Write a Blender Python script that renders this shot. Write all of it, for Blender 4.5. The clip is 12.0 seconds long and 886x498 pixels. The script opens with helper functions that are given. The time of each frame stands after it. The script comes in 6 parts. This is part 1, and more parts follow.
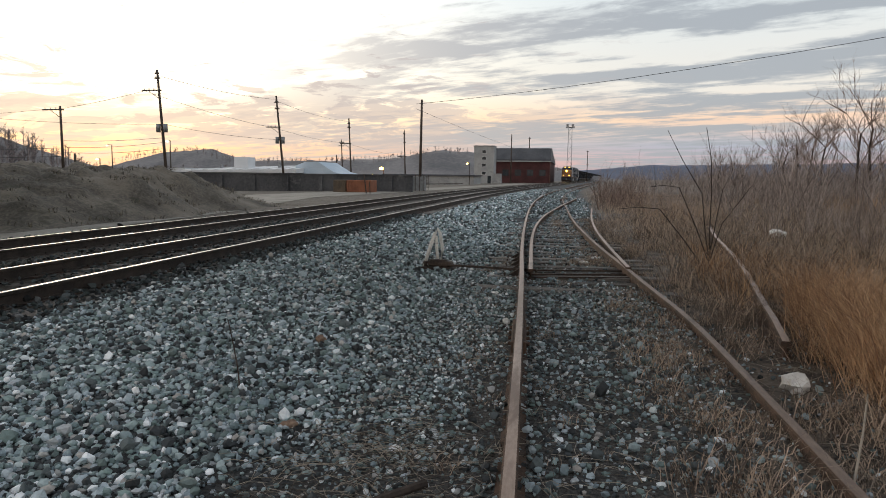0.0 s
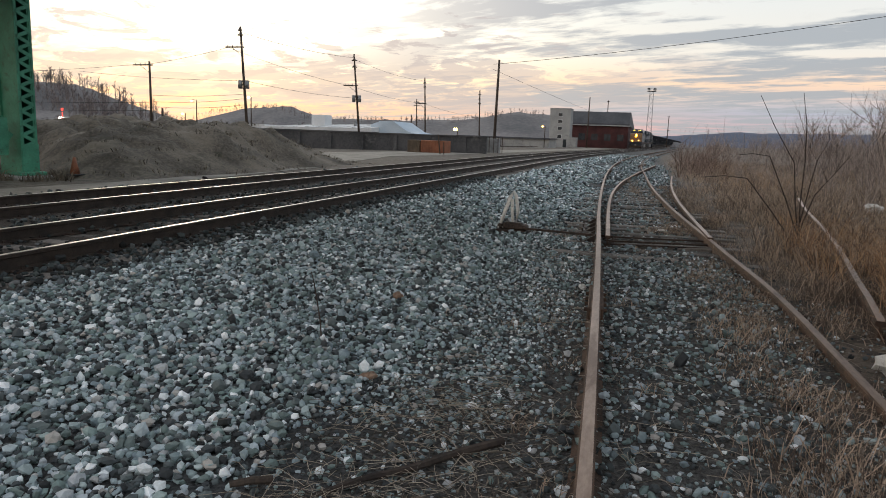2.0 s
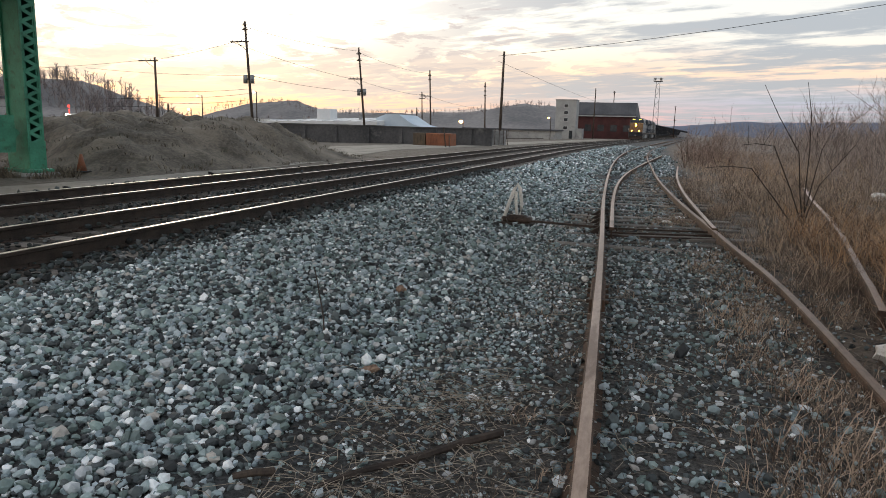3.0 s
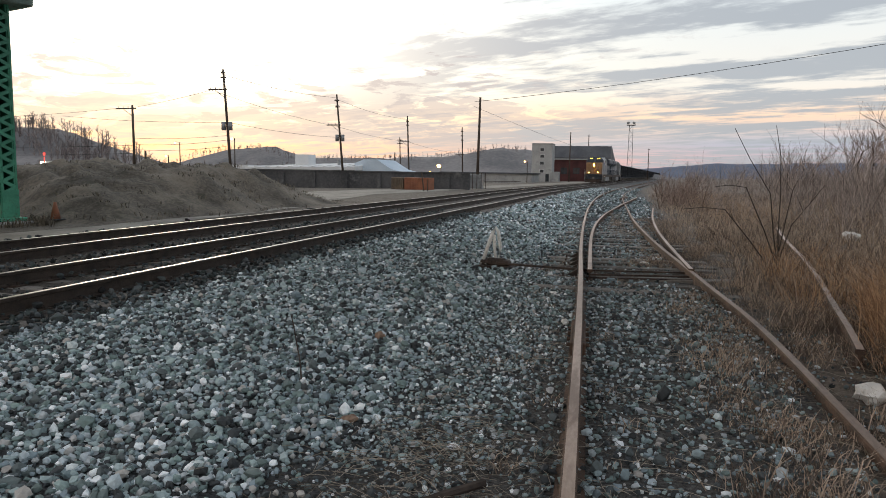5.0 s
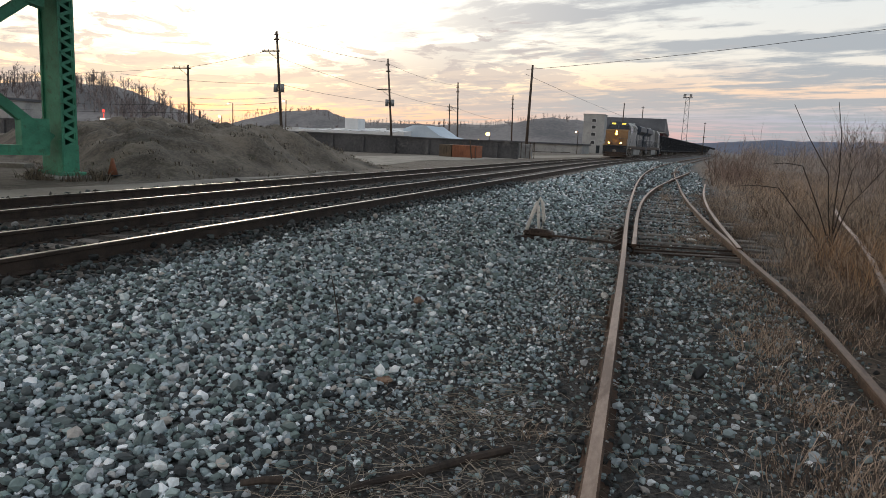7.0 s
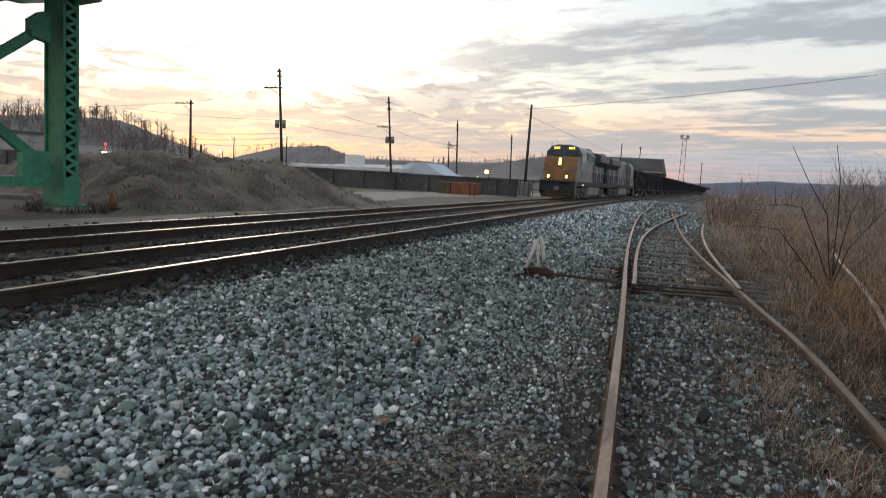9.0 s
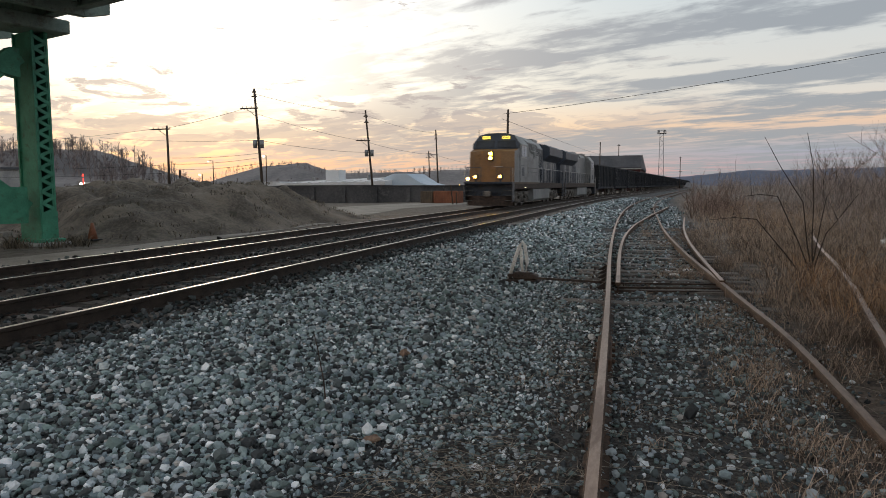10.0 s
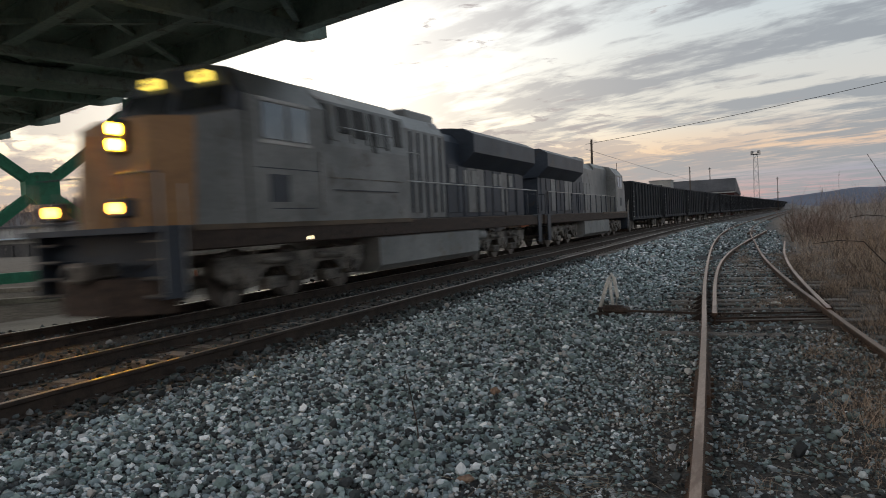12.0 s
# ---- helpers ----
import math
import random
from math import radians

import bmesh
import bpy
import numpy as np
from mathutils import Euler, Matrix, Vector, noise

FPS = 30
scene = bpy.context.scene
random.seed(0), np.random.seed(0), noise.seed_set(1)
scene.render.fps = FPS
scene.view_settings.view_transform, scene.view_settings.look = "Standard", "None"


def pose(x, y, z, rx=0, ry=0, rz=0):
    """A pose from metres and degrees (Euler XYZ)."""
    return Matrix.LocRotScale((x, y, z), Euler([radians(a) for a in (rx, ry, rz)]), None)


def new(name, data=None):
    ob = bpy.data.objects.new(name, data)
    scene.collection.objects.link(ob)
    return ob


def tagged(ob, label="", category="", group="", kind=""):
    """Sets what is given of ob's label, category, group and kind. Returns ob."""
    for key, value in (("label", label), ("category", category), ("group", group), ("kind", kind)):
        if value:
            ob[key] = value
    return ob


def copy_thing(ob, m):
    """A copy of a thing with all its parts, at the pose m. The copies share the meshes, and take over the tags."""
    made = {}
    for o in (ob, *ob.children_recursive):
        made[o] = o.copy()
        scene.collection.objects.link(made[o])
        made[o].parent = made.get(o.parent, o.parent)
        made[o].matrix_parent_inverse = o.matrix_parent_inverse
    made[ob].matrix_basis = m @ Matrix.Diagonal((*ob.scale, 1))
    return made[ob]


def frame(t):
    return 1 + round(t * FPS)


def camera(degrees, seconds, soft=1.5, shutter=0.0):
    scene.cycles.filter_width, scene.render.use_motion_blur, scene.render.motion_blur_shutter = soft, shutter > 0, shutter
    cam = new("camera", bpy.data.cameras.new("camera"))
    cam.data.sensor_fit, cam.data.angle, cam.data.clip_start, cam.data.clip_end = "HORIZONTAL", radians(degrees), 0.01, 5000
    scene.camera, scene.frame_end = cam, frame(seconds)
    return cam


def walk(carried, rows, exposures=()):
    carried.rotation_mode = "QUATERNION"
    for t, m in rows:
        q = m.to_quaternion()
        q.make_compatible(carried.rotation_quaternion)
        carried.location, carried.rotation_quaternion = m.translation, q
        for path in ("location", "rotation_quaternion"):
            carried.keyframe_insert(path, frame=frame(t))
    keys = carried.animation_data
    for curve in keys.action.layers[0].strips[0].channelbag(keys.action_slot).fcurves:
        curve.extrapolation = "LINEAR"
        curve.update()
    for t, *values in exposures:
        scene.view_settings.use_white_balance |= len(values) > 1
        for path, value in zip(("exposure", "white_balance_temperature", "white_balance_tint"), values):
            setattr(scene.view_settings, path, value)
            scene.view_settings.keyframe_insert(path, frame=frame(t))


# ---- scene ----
cam = camera(65.20, 12.0, soft=0.55, shutter=0.6)
PATH = [
    (0.0, pose(0.017, 0.022, 1.435, 84.00, -0.66, 10.45)),
    (0.5, pose(0.016, 0.025, 1.435, 83.73, -0.24, 11.11)),
    (1.0, pose(0.026, 0.033, 1.436, 84.20, 0.34, 10.82)),
    (1.2, pose(0.030, 0.020, 1.436, 84.40, 0.35, 11.00)),
    (1.3, pose(0.030, 0.010, 1.434, 84.20, 0.35, 11.55)),
    (1.4, pose(0.032, 0.000, 1.431, 83.55, 0.35, 11.80)),
    (1.5, pose(0.033, -0.011, 1.429, 82.65, 0.35, 12.31)),
    (1.6, pose(0.020, -0.010, 1.428, 81.80, 0.10, 13.20)),
    (1.7, pose(0.000, -0.008, 1.427, 81.40, -0.40, 13.80)),
    (1.8, pose(-0.020, -0.005, 1.426, 81.35, -0.90, 14.30)),
    (1.9, pose(-0.040, 0.000, 1.425, 80.90, -1.60, 15.90)),
    (2.0, pose(-0.049, 0.001, 1.424, 80.74, -2.06, 16.48)),
    (2.5, pose(-0.011, -0.018, 1.430, 80.07, -1.62, 17.30)),
    (4.5, pose(0.002, -0.003, 1.442, 82.01, -0.75, 15.00)),
    (5.0, pose(-0.006, 0.011, 1.444, 83.75, -0.92, 15.15)),
    (5.5, pose(-0.000, -0.000, 1.450, 83.46, -0.90, 15.88)),
    (5.7, pose(-0.008, 0.000, 1.448, 83.77, -1.20, 16.05)),
    (5.8, pose(-0.015, 0.002, 1.445, 84.05, -1.80, 16.20)),
    (6.0, pose(-0.031, 0.005, 1.438, 82.96, -2.73, 16.12)),
    (6.2, pose(-0.020, 0.003, 1.440, 80.80, -2.80, 15.95)),
    (6.3, pose(-0.010, 0.001, 1.440, 80.65, -2.85, 16.05)),
    (6.5, pose(0.011, -0.003, 1.442, 81.27, -2.95, 17.44)),
    (6.6, pose(0.024, -0.004, 1.445, 81.60, -2.85, 18.40)),
    (6.7, pose(0.038, -0.006, 1.448, 81.25, -2.67, 19.15)),
    (8.3, pose(0.036, 0.019, 1.442, 80.69, -2.62, 18.95)),
    (8.5, pose(0.037, 0.000, 1.453, 81.31, -2.14, 19.20)),
    (9.0, pose(0.004, 0.028, 1.449, 84.01, -3.37, 19.06)),
    (9.5, pose(0.053, 0.042, 1.478, 86.12, 0.12, 18.34)),
    (10.0, pose(0.055, 0.030, 1.482, 84.78, 0.24, 17.58)),
    (10.5, pose(0.090, 0.014, 1.502, 87.10, 2.71, 18.40)),
    (11.0, pose(0.075, -0.013, 1.498, 86.47, 1.69, 19.20)),
    (11.5, pose(0.073, -0.023, 1.511, 87.23, 2.15, 22.52)),
    (12.0, pose(0.085, -0.024, 1.517, 87.85, 2.85, 24.61)),
]
walk(cam, PATH, exposures=[(0.0, 0.12), (1.5, 0.0), (2.5, 0.35), (4.5, 0.36), (5.5, 0.15), (6.5, 0.12), (8.5, 0.2), (9.5, 0.0), (10.5, -0.22), (12.0, -0.22)])

# ---------------------------------------------------------------- sky and sun
SUN_AZ, SUN_EL = radians(37), radians(7)      # to the left of +Y
SUN_DIR = Vector((-math.sin(SUN_AZ) * math.cos(SUN_EL), math.cos(SUN_AZ) * math.cos(SUN_EL), math.sin(SUN_EL)))


class Nodes:
    """A small helper round one node tree."""

    def __init__(self, tree):
        self.t = tree
        tree.nodes.clear()

    def n(self, kind, **props):
        node = self.t.nodes.new(kind)
        for k, v in props.items():
            if k == "op":
                node.operation = v
            elif k == "blend":
                node.blend_type = v
        return node

    def link(self, a, b):
        self.t.links.new(a, b)

    def put(self, sock, v):
        if isinstance(v, bpy.types.NodeSocket):
            self.link(v, sock)
        else:
            sock.default_value = v

    def math(self, op, a, b=0.0, c=None, clamp=False):
        m = self.n("ShaderNodeMath", op=op)
        m.use_clamp = clamp
        self.put(m.inputs[0], a)
        self.put(m.inputs[1], b)
        if c is not None:
            self.put(m.inputs[2], c)
        return m.outputs[0]

    def mix(self, f, a, b, blend="MIX"):
        m = self.n("ShaderNodeMixRGB", blend=blend)
        self.put(m.inputs[0], f)
        self.put(m.inputs[1], a)
        self.put(m.inputs[2], b)
        return m.outputs[0]

    def ramp(self, f, stops):
        r = self.n("ShaderNodeValToRGB")
        e = r.color_ramp.elements
        while len(e) < len(stops):
            e.new(0.5)
        for el, (p, c) in zip(e, stops):
            el.position, el.color = p, (*c, 1) if len(c) == 3 else c
        self.put(r.inputs[0], f)
        return r.outputs[0]

    def step(self, f, lo, hi):
        m = self.n("ShaderNodeMapRange")
        m.interpolation_type = "SMOOTHSTEP"
        self.put(m.inputs[0], f)
        m.inputs[1].default_value, m.inputs[2].default_value = lo, hi
        return m.outputs[0]

    def noise(self, vec, scale, detail=4.0, rough=0.55, distort=0.0):
        m = self.n("ShaderNodeTexNoise")
        if vec is not None:
            self.link(vec, m.inputs["Vector"])
        m.inputs["Scale"].default_value, m.inputs["Detail"].default_value = scale, detail
        m.inputs["Roughness"].default_value, m.inputs["Distortion"].default_value = rough, distort
        return m.outputs["Fac"]

    def vec(self, x, y, z):
        m = self.n("ShaderNodeCombineXYZ")
        for i, v in enumerate((x, y, z)):
            self.put(m.inputs[i], v)
        return m.outputs[0]


def build_world():
    w = bpy.data.worlds.new("world")
    scene.world = w
    w.use_nodes = True
    g = Nodes(w.node_tree)
    tc = g.n("ShaderNodeTexCoord")
    sep = g.n("ShaderNodeSeparateXYZ")
    g.link(tc.outputs["Generated"], sep.inputs[0])
    x, y, z = sep.outputs
    # u: towards the sunset, v: to the right of it
    u = g.math("ADD", g.math("MULTIPLY", x, -math.sin(SUN_AZ)), g.math("MULTIPLY", y, math.cos(SUN_AZ)))
    v = g.math("ADD", g.math("MULTIPLY", x, math.cos(SUN_AZ)), g.math("MULTIPLY", y, math.sin(SUN_AZ)))
    zc = g.math("MAXIMUM", z, 0.0)
    warm = g.ramp(zc, [(0.0, (0.56, 0.36, 0.33)), (0.03, (1.0, 0.58, 0.33)), (0.075, (1.16, 0.85, 0.48)),
                       (0.14, (1.0, 0.90, 0.70)), (0.24, (0.86, 0.84, 0.78)), (0.5, (0.62, 0.68, 0.72)), (1.0, (0.44, 0.51, 0.58))])
    cool = g.ramp(zc, [(0.0, (0.42, 0.33, 0.40)), (0.02, (0.54, 0.38, 0.40)), (0.045, (0.37, 0.40, 0.49)), (0.08, (0.84, 0.60, 0.44)),
                       (0.115, (0.74, 0.70, 0.64)), (0.26, (0.62, 0.70, 0.74)), (0.5, (0.48, 0.58, 0.66)), (1.0, (0.42, 0.50, 0.58))])
    side = g.step(v, 0.02, 0.75)
    base = g.mix(side, warm, cool)
    # high cloud streaks
    lift = g.math("ADD", zc, 0.07)
    sa = radians(68)
    su = g.math("ADD", g.math("MULTIPLY", x, -math.sin(sa)), g.math("MULTIPLY", y, math.cos(sa)))
    sv = g.math("ADD", g.math("MULTIPLY", x, math.cos(sa)), g.math("MULTIPLY", y, math.sin(sa)))
    cu, cv = g.math("DIVIDE", su, lift), g.math("DIVIDE", sv, lift)
    p1 = g.vec(g.math("MULTIPLY", cu, 0.30), g.math("MULTIPLY", cv, 1.0), 2.3)
    n1 = g.noise(p1, 1.9, 6.0, 0.55, 0.3)
    p2 = g.vec(g.math("MULTIPLY", cu, 0.7), g.math("MULTIPLY", cv, 1.1), 4.1)
    n2 = g.noise(p2, 4.0, 6.0, 0.6, 0.2)
    dens = g.step(g.math("ADD", g.math("MULTIPLY", n1, 0.7), g.math("MULTIPLY", n2, 0.40)), 0.475, 0.61)
    # a bright veil round the hidden sun
    sd = g.math("ADD", g.math("MULTIPLY", u, math.cos(radians(13))), g.math("MULTIPLY", z, math.sin(radians(13))))
    glow = g.math("POWER", g.math("MAXIMUM", sd, 0.0), 20.0)
    low = g.step(z, 0.03, 0.13)
    veil = g.math("MULTIPLY", glow, low)
    base = g.mix(1.0, base, g.mix(veil, (0, 0, 0, 1), (1.0, 0.95, 0.86, 1)), "ADD")
    thin = g.math("MULTIPLY", dens, g.math("SUBTRACT", 1.0, g.math("MULTIPLY", veil, 0.75)))
    thin = g.math("MULTIPLY", thin, 0.9)
    cloud = g.mix(side, (0.48, 0.44, 0.44, 1), (0.32, 0.35, 0.39, 1))
    sky = g.mix(thin, base, cloud)
    # small ragged clouds low in front of the sunset
    p3 = g.vec(g.math("MULTIPLY", x, 13.0), g.math("MULTIPLY", y, 13.0), g.math("MULTIPLY", z, 62.0))
    n3 = g.noise(p3, 1.0, 7.0, 0.62, 0.5)
    fall = g.math("MULTIPLY", g.step(z, 0.07, 0.19), 0.17)
    rag = g.step(g.math("SUBTRACT", n3, fall), 0.45, 0.54)
    rag = g.math("MULTIPLY", rag, g.step(z, 0.015, 0.05))
    rag = g.math("MULTIPLY", rag, g.math("SUBTRACT", 1.0, g.step(v, 0.3, 0.8)))
    sky = g.mix(g.math("MULTIPLY", rag, 0.80), sky, (0.45, 0.40, 0.40, 1))
    nish = g.n("ShaderNodeTexSky")
    nish.sky_type, nish.sun_disc = "NISHITA", False
    nish.sun_elevation, nish.sun_rotation = SUN_EL, -SUN_AZ
    sky = g.mix(0.006, sky, nish.outputs[0], "ADD")
    bg = g.n("ShaderNodeBackground")
    g.link(sky, bg.inputs[0])
    bg.inputs[1].default_value = 1.08
    out = g.n("ShaderNodeOutputWorld")
    g.link(bg.outputs[0], out.inputs[0])


build_world()
sun = new("sun", bpy.data.lights.new("sun", "SUN"))
sun.data.energy, sun.data.angle, sun.data.color = 0.35, radians(12), (1.0, 0.80, 0.6)
sun.rotation_mode = "QUATERNION"
sun.rotation_quaternion = SUN_DIR.to_track_quat("Z", "Y")


# ---------------------------------------------------------------- materials
def mat(name, dark, light, rough=0.8, metal=0.0, scale=3.0, fine=30.0, bump=0.3, third=None, grain=(1, 1, 1), island=0.0, obrand=0.0, spread=(0.35, 0.65)):
    """A surface whose colour varies at two scales between dark and light, with stains of a third colour and fine relief."""
    m = bpy.data.materials.new(name)
    m.use_nodes = True
    g = Nodes(m.node_tree)
    tc = g.n("ShaderNodeTexCoord")
    mp = g.n("ShaderNodeMapping")
    g.link(tc.outputs["Object"], mp.inputs[0])
    mp.inputs["Scale"].default_value = grain
    co = mp.outputs[0]
    big, small = g.noise(co, scale, 4.0), g.noise(co, fine, 5.0, 0.65)
    f = g.math("ADD", g.math("MULTIPLY", big, 0.6), g.math("MULTIPLY", small, 0.4))
    if island:
        ge = g.n("ShaderNodeNewGeometry")
        f = g.math("ADD", f, g.math("MULTIPLY", g.math("SUBTRACT", ge.outputs["Random Per Island"], 0.5), island))
    if obrand:
        oi = g.n("ShaderNodeObjectInfo")
        f = g.math("ADD", f, g.math("MULTIPLY", g.math("SUBTRACT", oi.outputs["Random"], 0.5), obrand))
    f = g.step(f, *spread)
    col = g.mix(f, (*dark, 1), (*light, 1))
    if third:
        st = g.step(g.noise(co, scale * 2.3, 6.0, 0.7, 0.4), 0.54, 0.68)
        col = g.mix(g.math("MULTIPLY", st, 0.8), col, (*third, 1))
    b = g.n("ShaderNodeBsdfPrincipled")
    g.link(col, b.inputs["Base Color"])
    b.inputs["Metallic"].default_value = metal
    g.put(b.inputs["Roughness"], g.math("ADD", g.math("MULTIPLY", small, 0.25), rough - 0.12, clamp=True))
    if bump:
        bp = g.n("ShaderNodeBump")
        bp.inputs["Strength"].default_value, bp.inputs["Distance"].default_value = bump, 0.02
        g.link(small, bp.inputs["Height"])
        g.link(bp.outputs[0], b.inputs["Normal"])
    out = g.n("ShaderNodeOutputMaterial")
    g.link(b.outputs[0], out.inputs[0])
    return m


def glow_mat(name, color, strength):
    m = bpy.data.materials.new(name)
    m.use_nodes = True
    g = Nodes(m.node_tree)
    e = g.n("ShaderNodeEmission")
    e.inputs[0].default_value, e.inputs[1].default_value = (*color, 1), strength
    out = g.n("ShaderNodeOutputMaterial")
    g.link(e.outputs[0], out.inputs[0])
    return m


def stone_mat(name, tint, dull):
    """Crushed stone: every piece has its own grey, some greenish, bluish or rusty."""
    m = bpy.data.materials.new(name)
    m.use_nodes = True
    g = Nodes(m.node_tree)
    ge = g.n("ShaderNodeNewGeometry")
    tc = g.n("ShaderNodeTexCoord")
    r = ge.outputs["Random Per Island"]
    k = dull
    greys = [(0.0, 0.02, -3, 2), (0.14, 0.05, -4, 3), (0.28, 0.10, -5, 1), (0.42, 0.17, -8, -1), (0.54, 0.22, -6, 4), (0.66, 0.30, -6, 0), (0.77, 0.38, -4, 3),
             (0.85, 0.28, 2, -2), (0.88, 0.34, -3, 3), (0.91, 0.24, -8, -1), (0.94, 0.56, -2, 1), (1.0, 0.74, -1, 1)]
    col = g.ramp(r, [(p, (v * k * (1 + 0.035 * w), v * k, v * k * (1 + 0.035 * c))) for p, v, w, c in greys])
    fine = g.noise(tc.outputs["Object"], 45.0, 5.0, 0.65)
    patch = g.noise(tc.outputs["Object"], 0.75, 4.0, 0.6)
    col = g.mix(g.math("MULTIPLY", g.step(patch, 0.52, 0.74), 0.6), col, g.mix(1.0, col, (*tint, 1), "MULTIPLY"))
    col = g.mix(0.4, col, g.ramp(fine, [(0.3, (0.45, 0.45, 0.45)), (0.7, (1.25, 1.25, 1.25))]), "MULTIPLY")
    b = g.n("ShaderNodeBsdfPrincipled")
    g.link(col, b.inputs["Base Color"])
    b.inputs["Roughness"].default_value = 0.82
    bp = g.n("ShaderNodeBump")
    bp.inputs["Strength"].default_value, bp.inputs["Distance"].default_value = 0.5, 0.006
    g.link(fine, bp.inputs["Height"])
    g.link(bp.outputs[0], b.inputs["Normal"])
    out = g.n("ShaderNodeOutputMaterial")
    g.link(b.outputs[0], out.inputs[0])
    return m


def ground_mat():
    m = bpy.data.materials.new("ground")
    m.use_nodes = True
    g = Nodes(m.node_tree)
    ge = g.n("ShaderNodeNewGeometry")
    sep = g.n("ShaderNodeSeparateXYZ")
    g.link(ge.outputs["Position"], sep.inputs[0])
    pos = ge.outputs["Position"]
    big, mid, fine = g.noise(pos, 0.35, 5.0), g.noise(pos, 3.0, 5.0, 0.65), g.noise(pos, 38.0, 5.0, 0.7)
    x = g.math("ADD", sep.outputs[0], g.math("MULTIPLY", g.math("SUBTRACT", mid, 0.5), 1.6))
    # the right of way bends to the right far off
    bend = g.math("MULTIPLY", g.math("MAXIMUM", g.math("SUBTRACT", sep.outputs[1], 80.0), 0.0), 0.06)
    x = g.math("SUBTRACT", x, bend)
    # Ballast bed is darkened: the shade between loose stones lies in its colour
    ballast = g.mix(g.step(fine, 0.3, 0.7), (0.014, 0.015, 0.016, 1), (0.10, 0.105, 0.11, 1))
    oily = g.mix(g.step(fine, 0.3, 0.7), (0.018, 0.016, 0.014, 1), (0.13, 0.11, 0.094, 1))
    cinder = g.mix(g.step(fine, 0.3, 0.7), (0.02, 0.019, 0.018, 1), (0.16, 0.152, 0.146, 1))
    soil = g.mix(g.step(g.math("ADD", g.math("MULTIPLY", mid, 0.6), g.math("MULTIPLY", fine, 0.4)), 0.35, 0.65), (0.035, 0.028, 0.023, 1), (0.25, 0.20, 0.16, 1))
    dirt = g.mix(g.step(g.math("ADD", g.math("MULTIPLY", mid, 0.5), g.math("MULTIPLY", fine, 0.5)), 0.35, 0.65), (0.06, 0.05, 0.04, 1), (0.21, 0.185, 0.15, 1))
    col = g.mix(g.step(x, -13.6, -13.0), dirt, oily)
    col = g.mix(g.step(x, -5.3, -4.8), col, ballast)
    col = g.mix(g.step(x, -1.3, -0.5), col, cinder)
    col = g.mix(g.step(x, 0.75, 1.5), col, soil)
    col = g.mix(g.math("MULTIPLY", g.step(big, 0.45, 0.75), 0.35), col, (0.05, 0.042, 0.034, 1))
    b = g.n("ShaderNodeBsdfPrincipled")
    g.link(col, b.inputs["Base Color"])
    b.inputs["Roughness"].default_value = 0.9
    bp = g.n("ShaderNodeBump")
    bp.inputs["Strength"].default_value, bp.inputs["Distance"].default_value = 0.8, 0.03
    g.link(fine, bp.inputs["Height"])
    g.link(bp.outputs[0], b.inputs["Normal"])
    out = g.n("ShaderNodeOutputMaterial")
    g.link(b.outputs[0], out.inputs[0])
    return m


M_GROUND = ground_mat()
M_STONE = stone_mat("ballast_stone", (0.40, 0.43, 0.47), 1.66)
# Same ballast stone; the far stretch's brightness is set into its colour
M_STONE_FAR = stone_mat("far_ballast_stone", (0.6, 0.58, 0.56), 1.85)
M_STONE_DARK = stone_mat("sooty_stone", (0.5, 0.42, 0.36), 0.36)
M_STONE_CINDER = stone_mat("cinder_stone", (0.45, 0.45, 0.46), 1.45)
M_RAIL_RUST = mat("rusty_rail", (0.045, 0.028, 0.020), (0.13, 0.075, 0.05), 0.8, 0.0, 4, 40, 0.4, (0.03, 0.02, 0.016))
M_RAIL_WEB = mat("dark_rail_web", (0.022, 0.016, 0.013), (0.06, 0.042, 0.033), 0.75, 0.0, 4, 40, 0.4)
M_RAIL_BRIGHT = mat("polished_rail_head", (0.46, 0.42, 0.39), (0.72, 0.67, 0.63), 0.33, 1.0, 2, 60, 0.05, grain=(1, 0.1, 1))
M_RAIL_BROWN = mat("brown_siding_rail_head", (0.19, 0.13, 0.10), (0.40, 0.295, 0.235), 0.55, 0.2, 1.2, 40, 0.15, (0.10, 0.06, 0.045), grain=(1, 0.25, 1))
M_RAIL_DULL = mat("worn_siding_rail_head", (0.26, 0.17, 0.125), (0.52, 0.39, 0.32), 0.42, 0.35, 1.2, 40, 0.15, (0.16, 0.09, 0.06), grain=(1, 0.25, 1))
M_TIE = mat("weathered_tie", (0.05, 0.045, 0.041), (0.27, 0.245, 0.225), 0.85, 0, 5, 60, 0.6, grain=(1, 6, 6), obrand=0.3)
M_IRON = mat("rusted_iron", (0.022, 0.017, 0.015), (0.085, 0.056, 0.043), 0.7, 0.2, 8, 60, 0.4)
M_WHITE_PAINT = mat("chipped_white_paint", (0.66, 0.65, 0.62), (0.85, 0.84, 0.80), 0.6, 0, 10, 60, 0.2, (0.22, 0.15, 0.10))
M_GRASS = mat("dry_grass", (0.125, 0.092, 0.073), (0.56, 0.435, 0.335), 0.8, 0, 1.0, 6, 0.0, (0.38, 0.33, 0.28), island=0.5)
M_SEDGE = mat("orange_broom_sedge", (0.27, 0.16, 0.095), (0.68, 0.46, 0.28), 0.75, 0, 1.0, 6, 0.0, island=0.5)
M_STRAW = mat("dead_straw", (0.06, 0.05, 0.043), (0.40, 0.345, 0.28), 0.8, 0, 2.0, 10, 0.0, island=0.6)
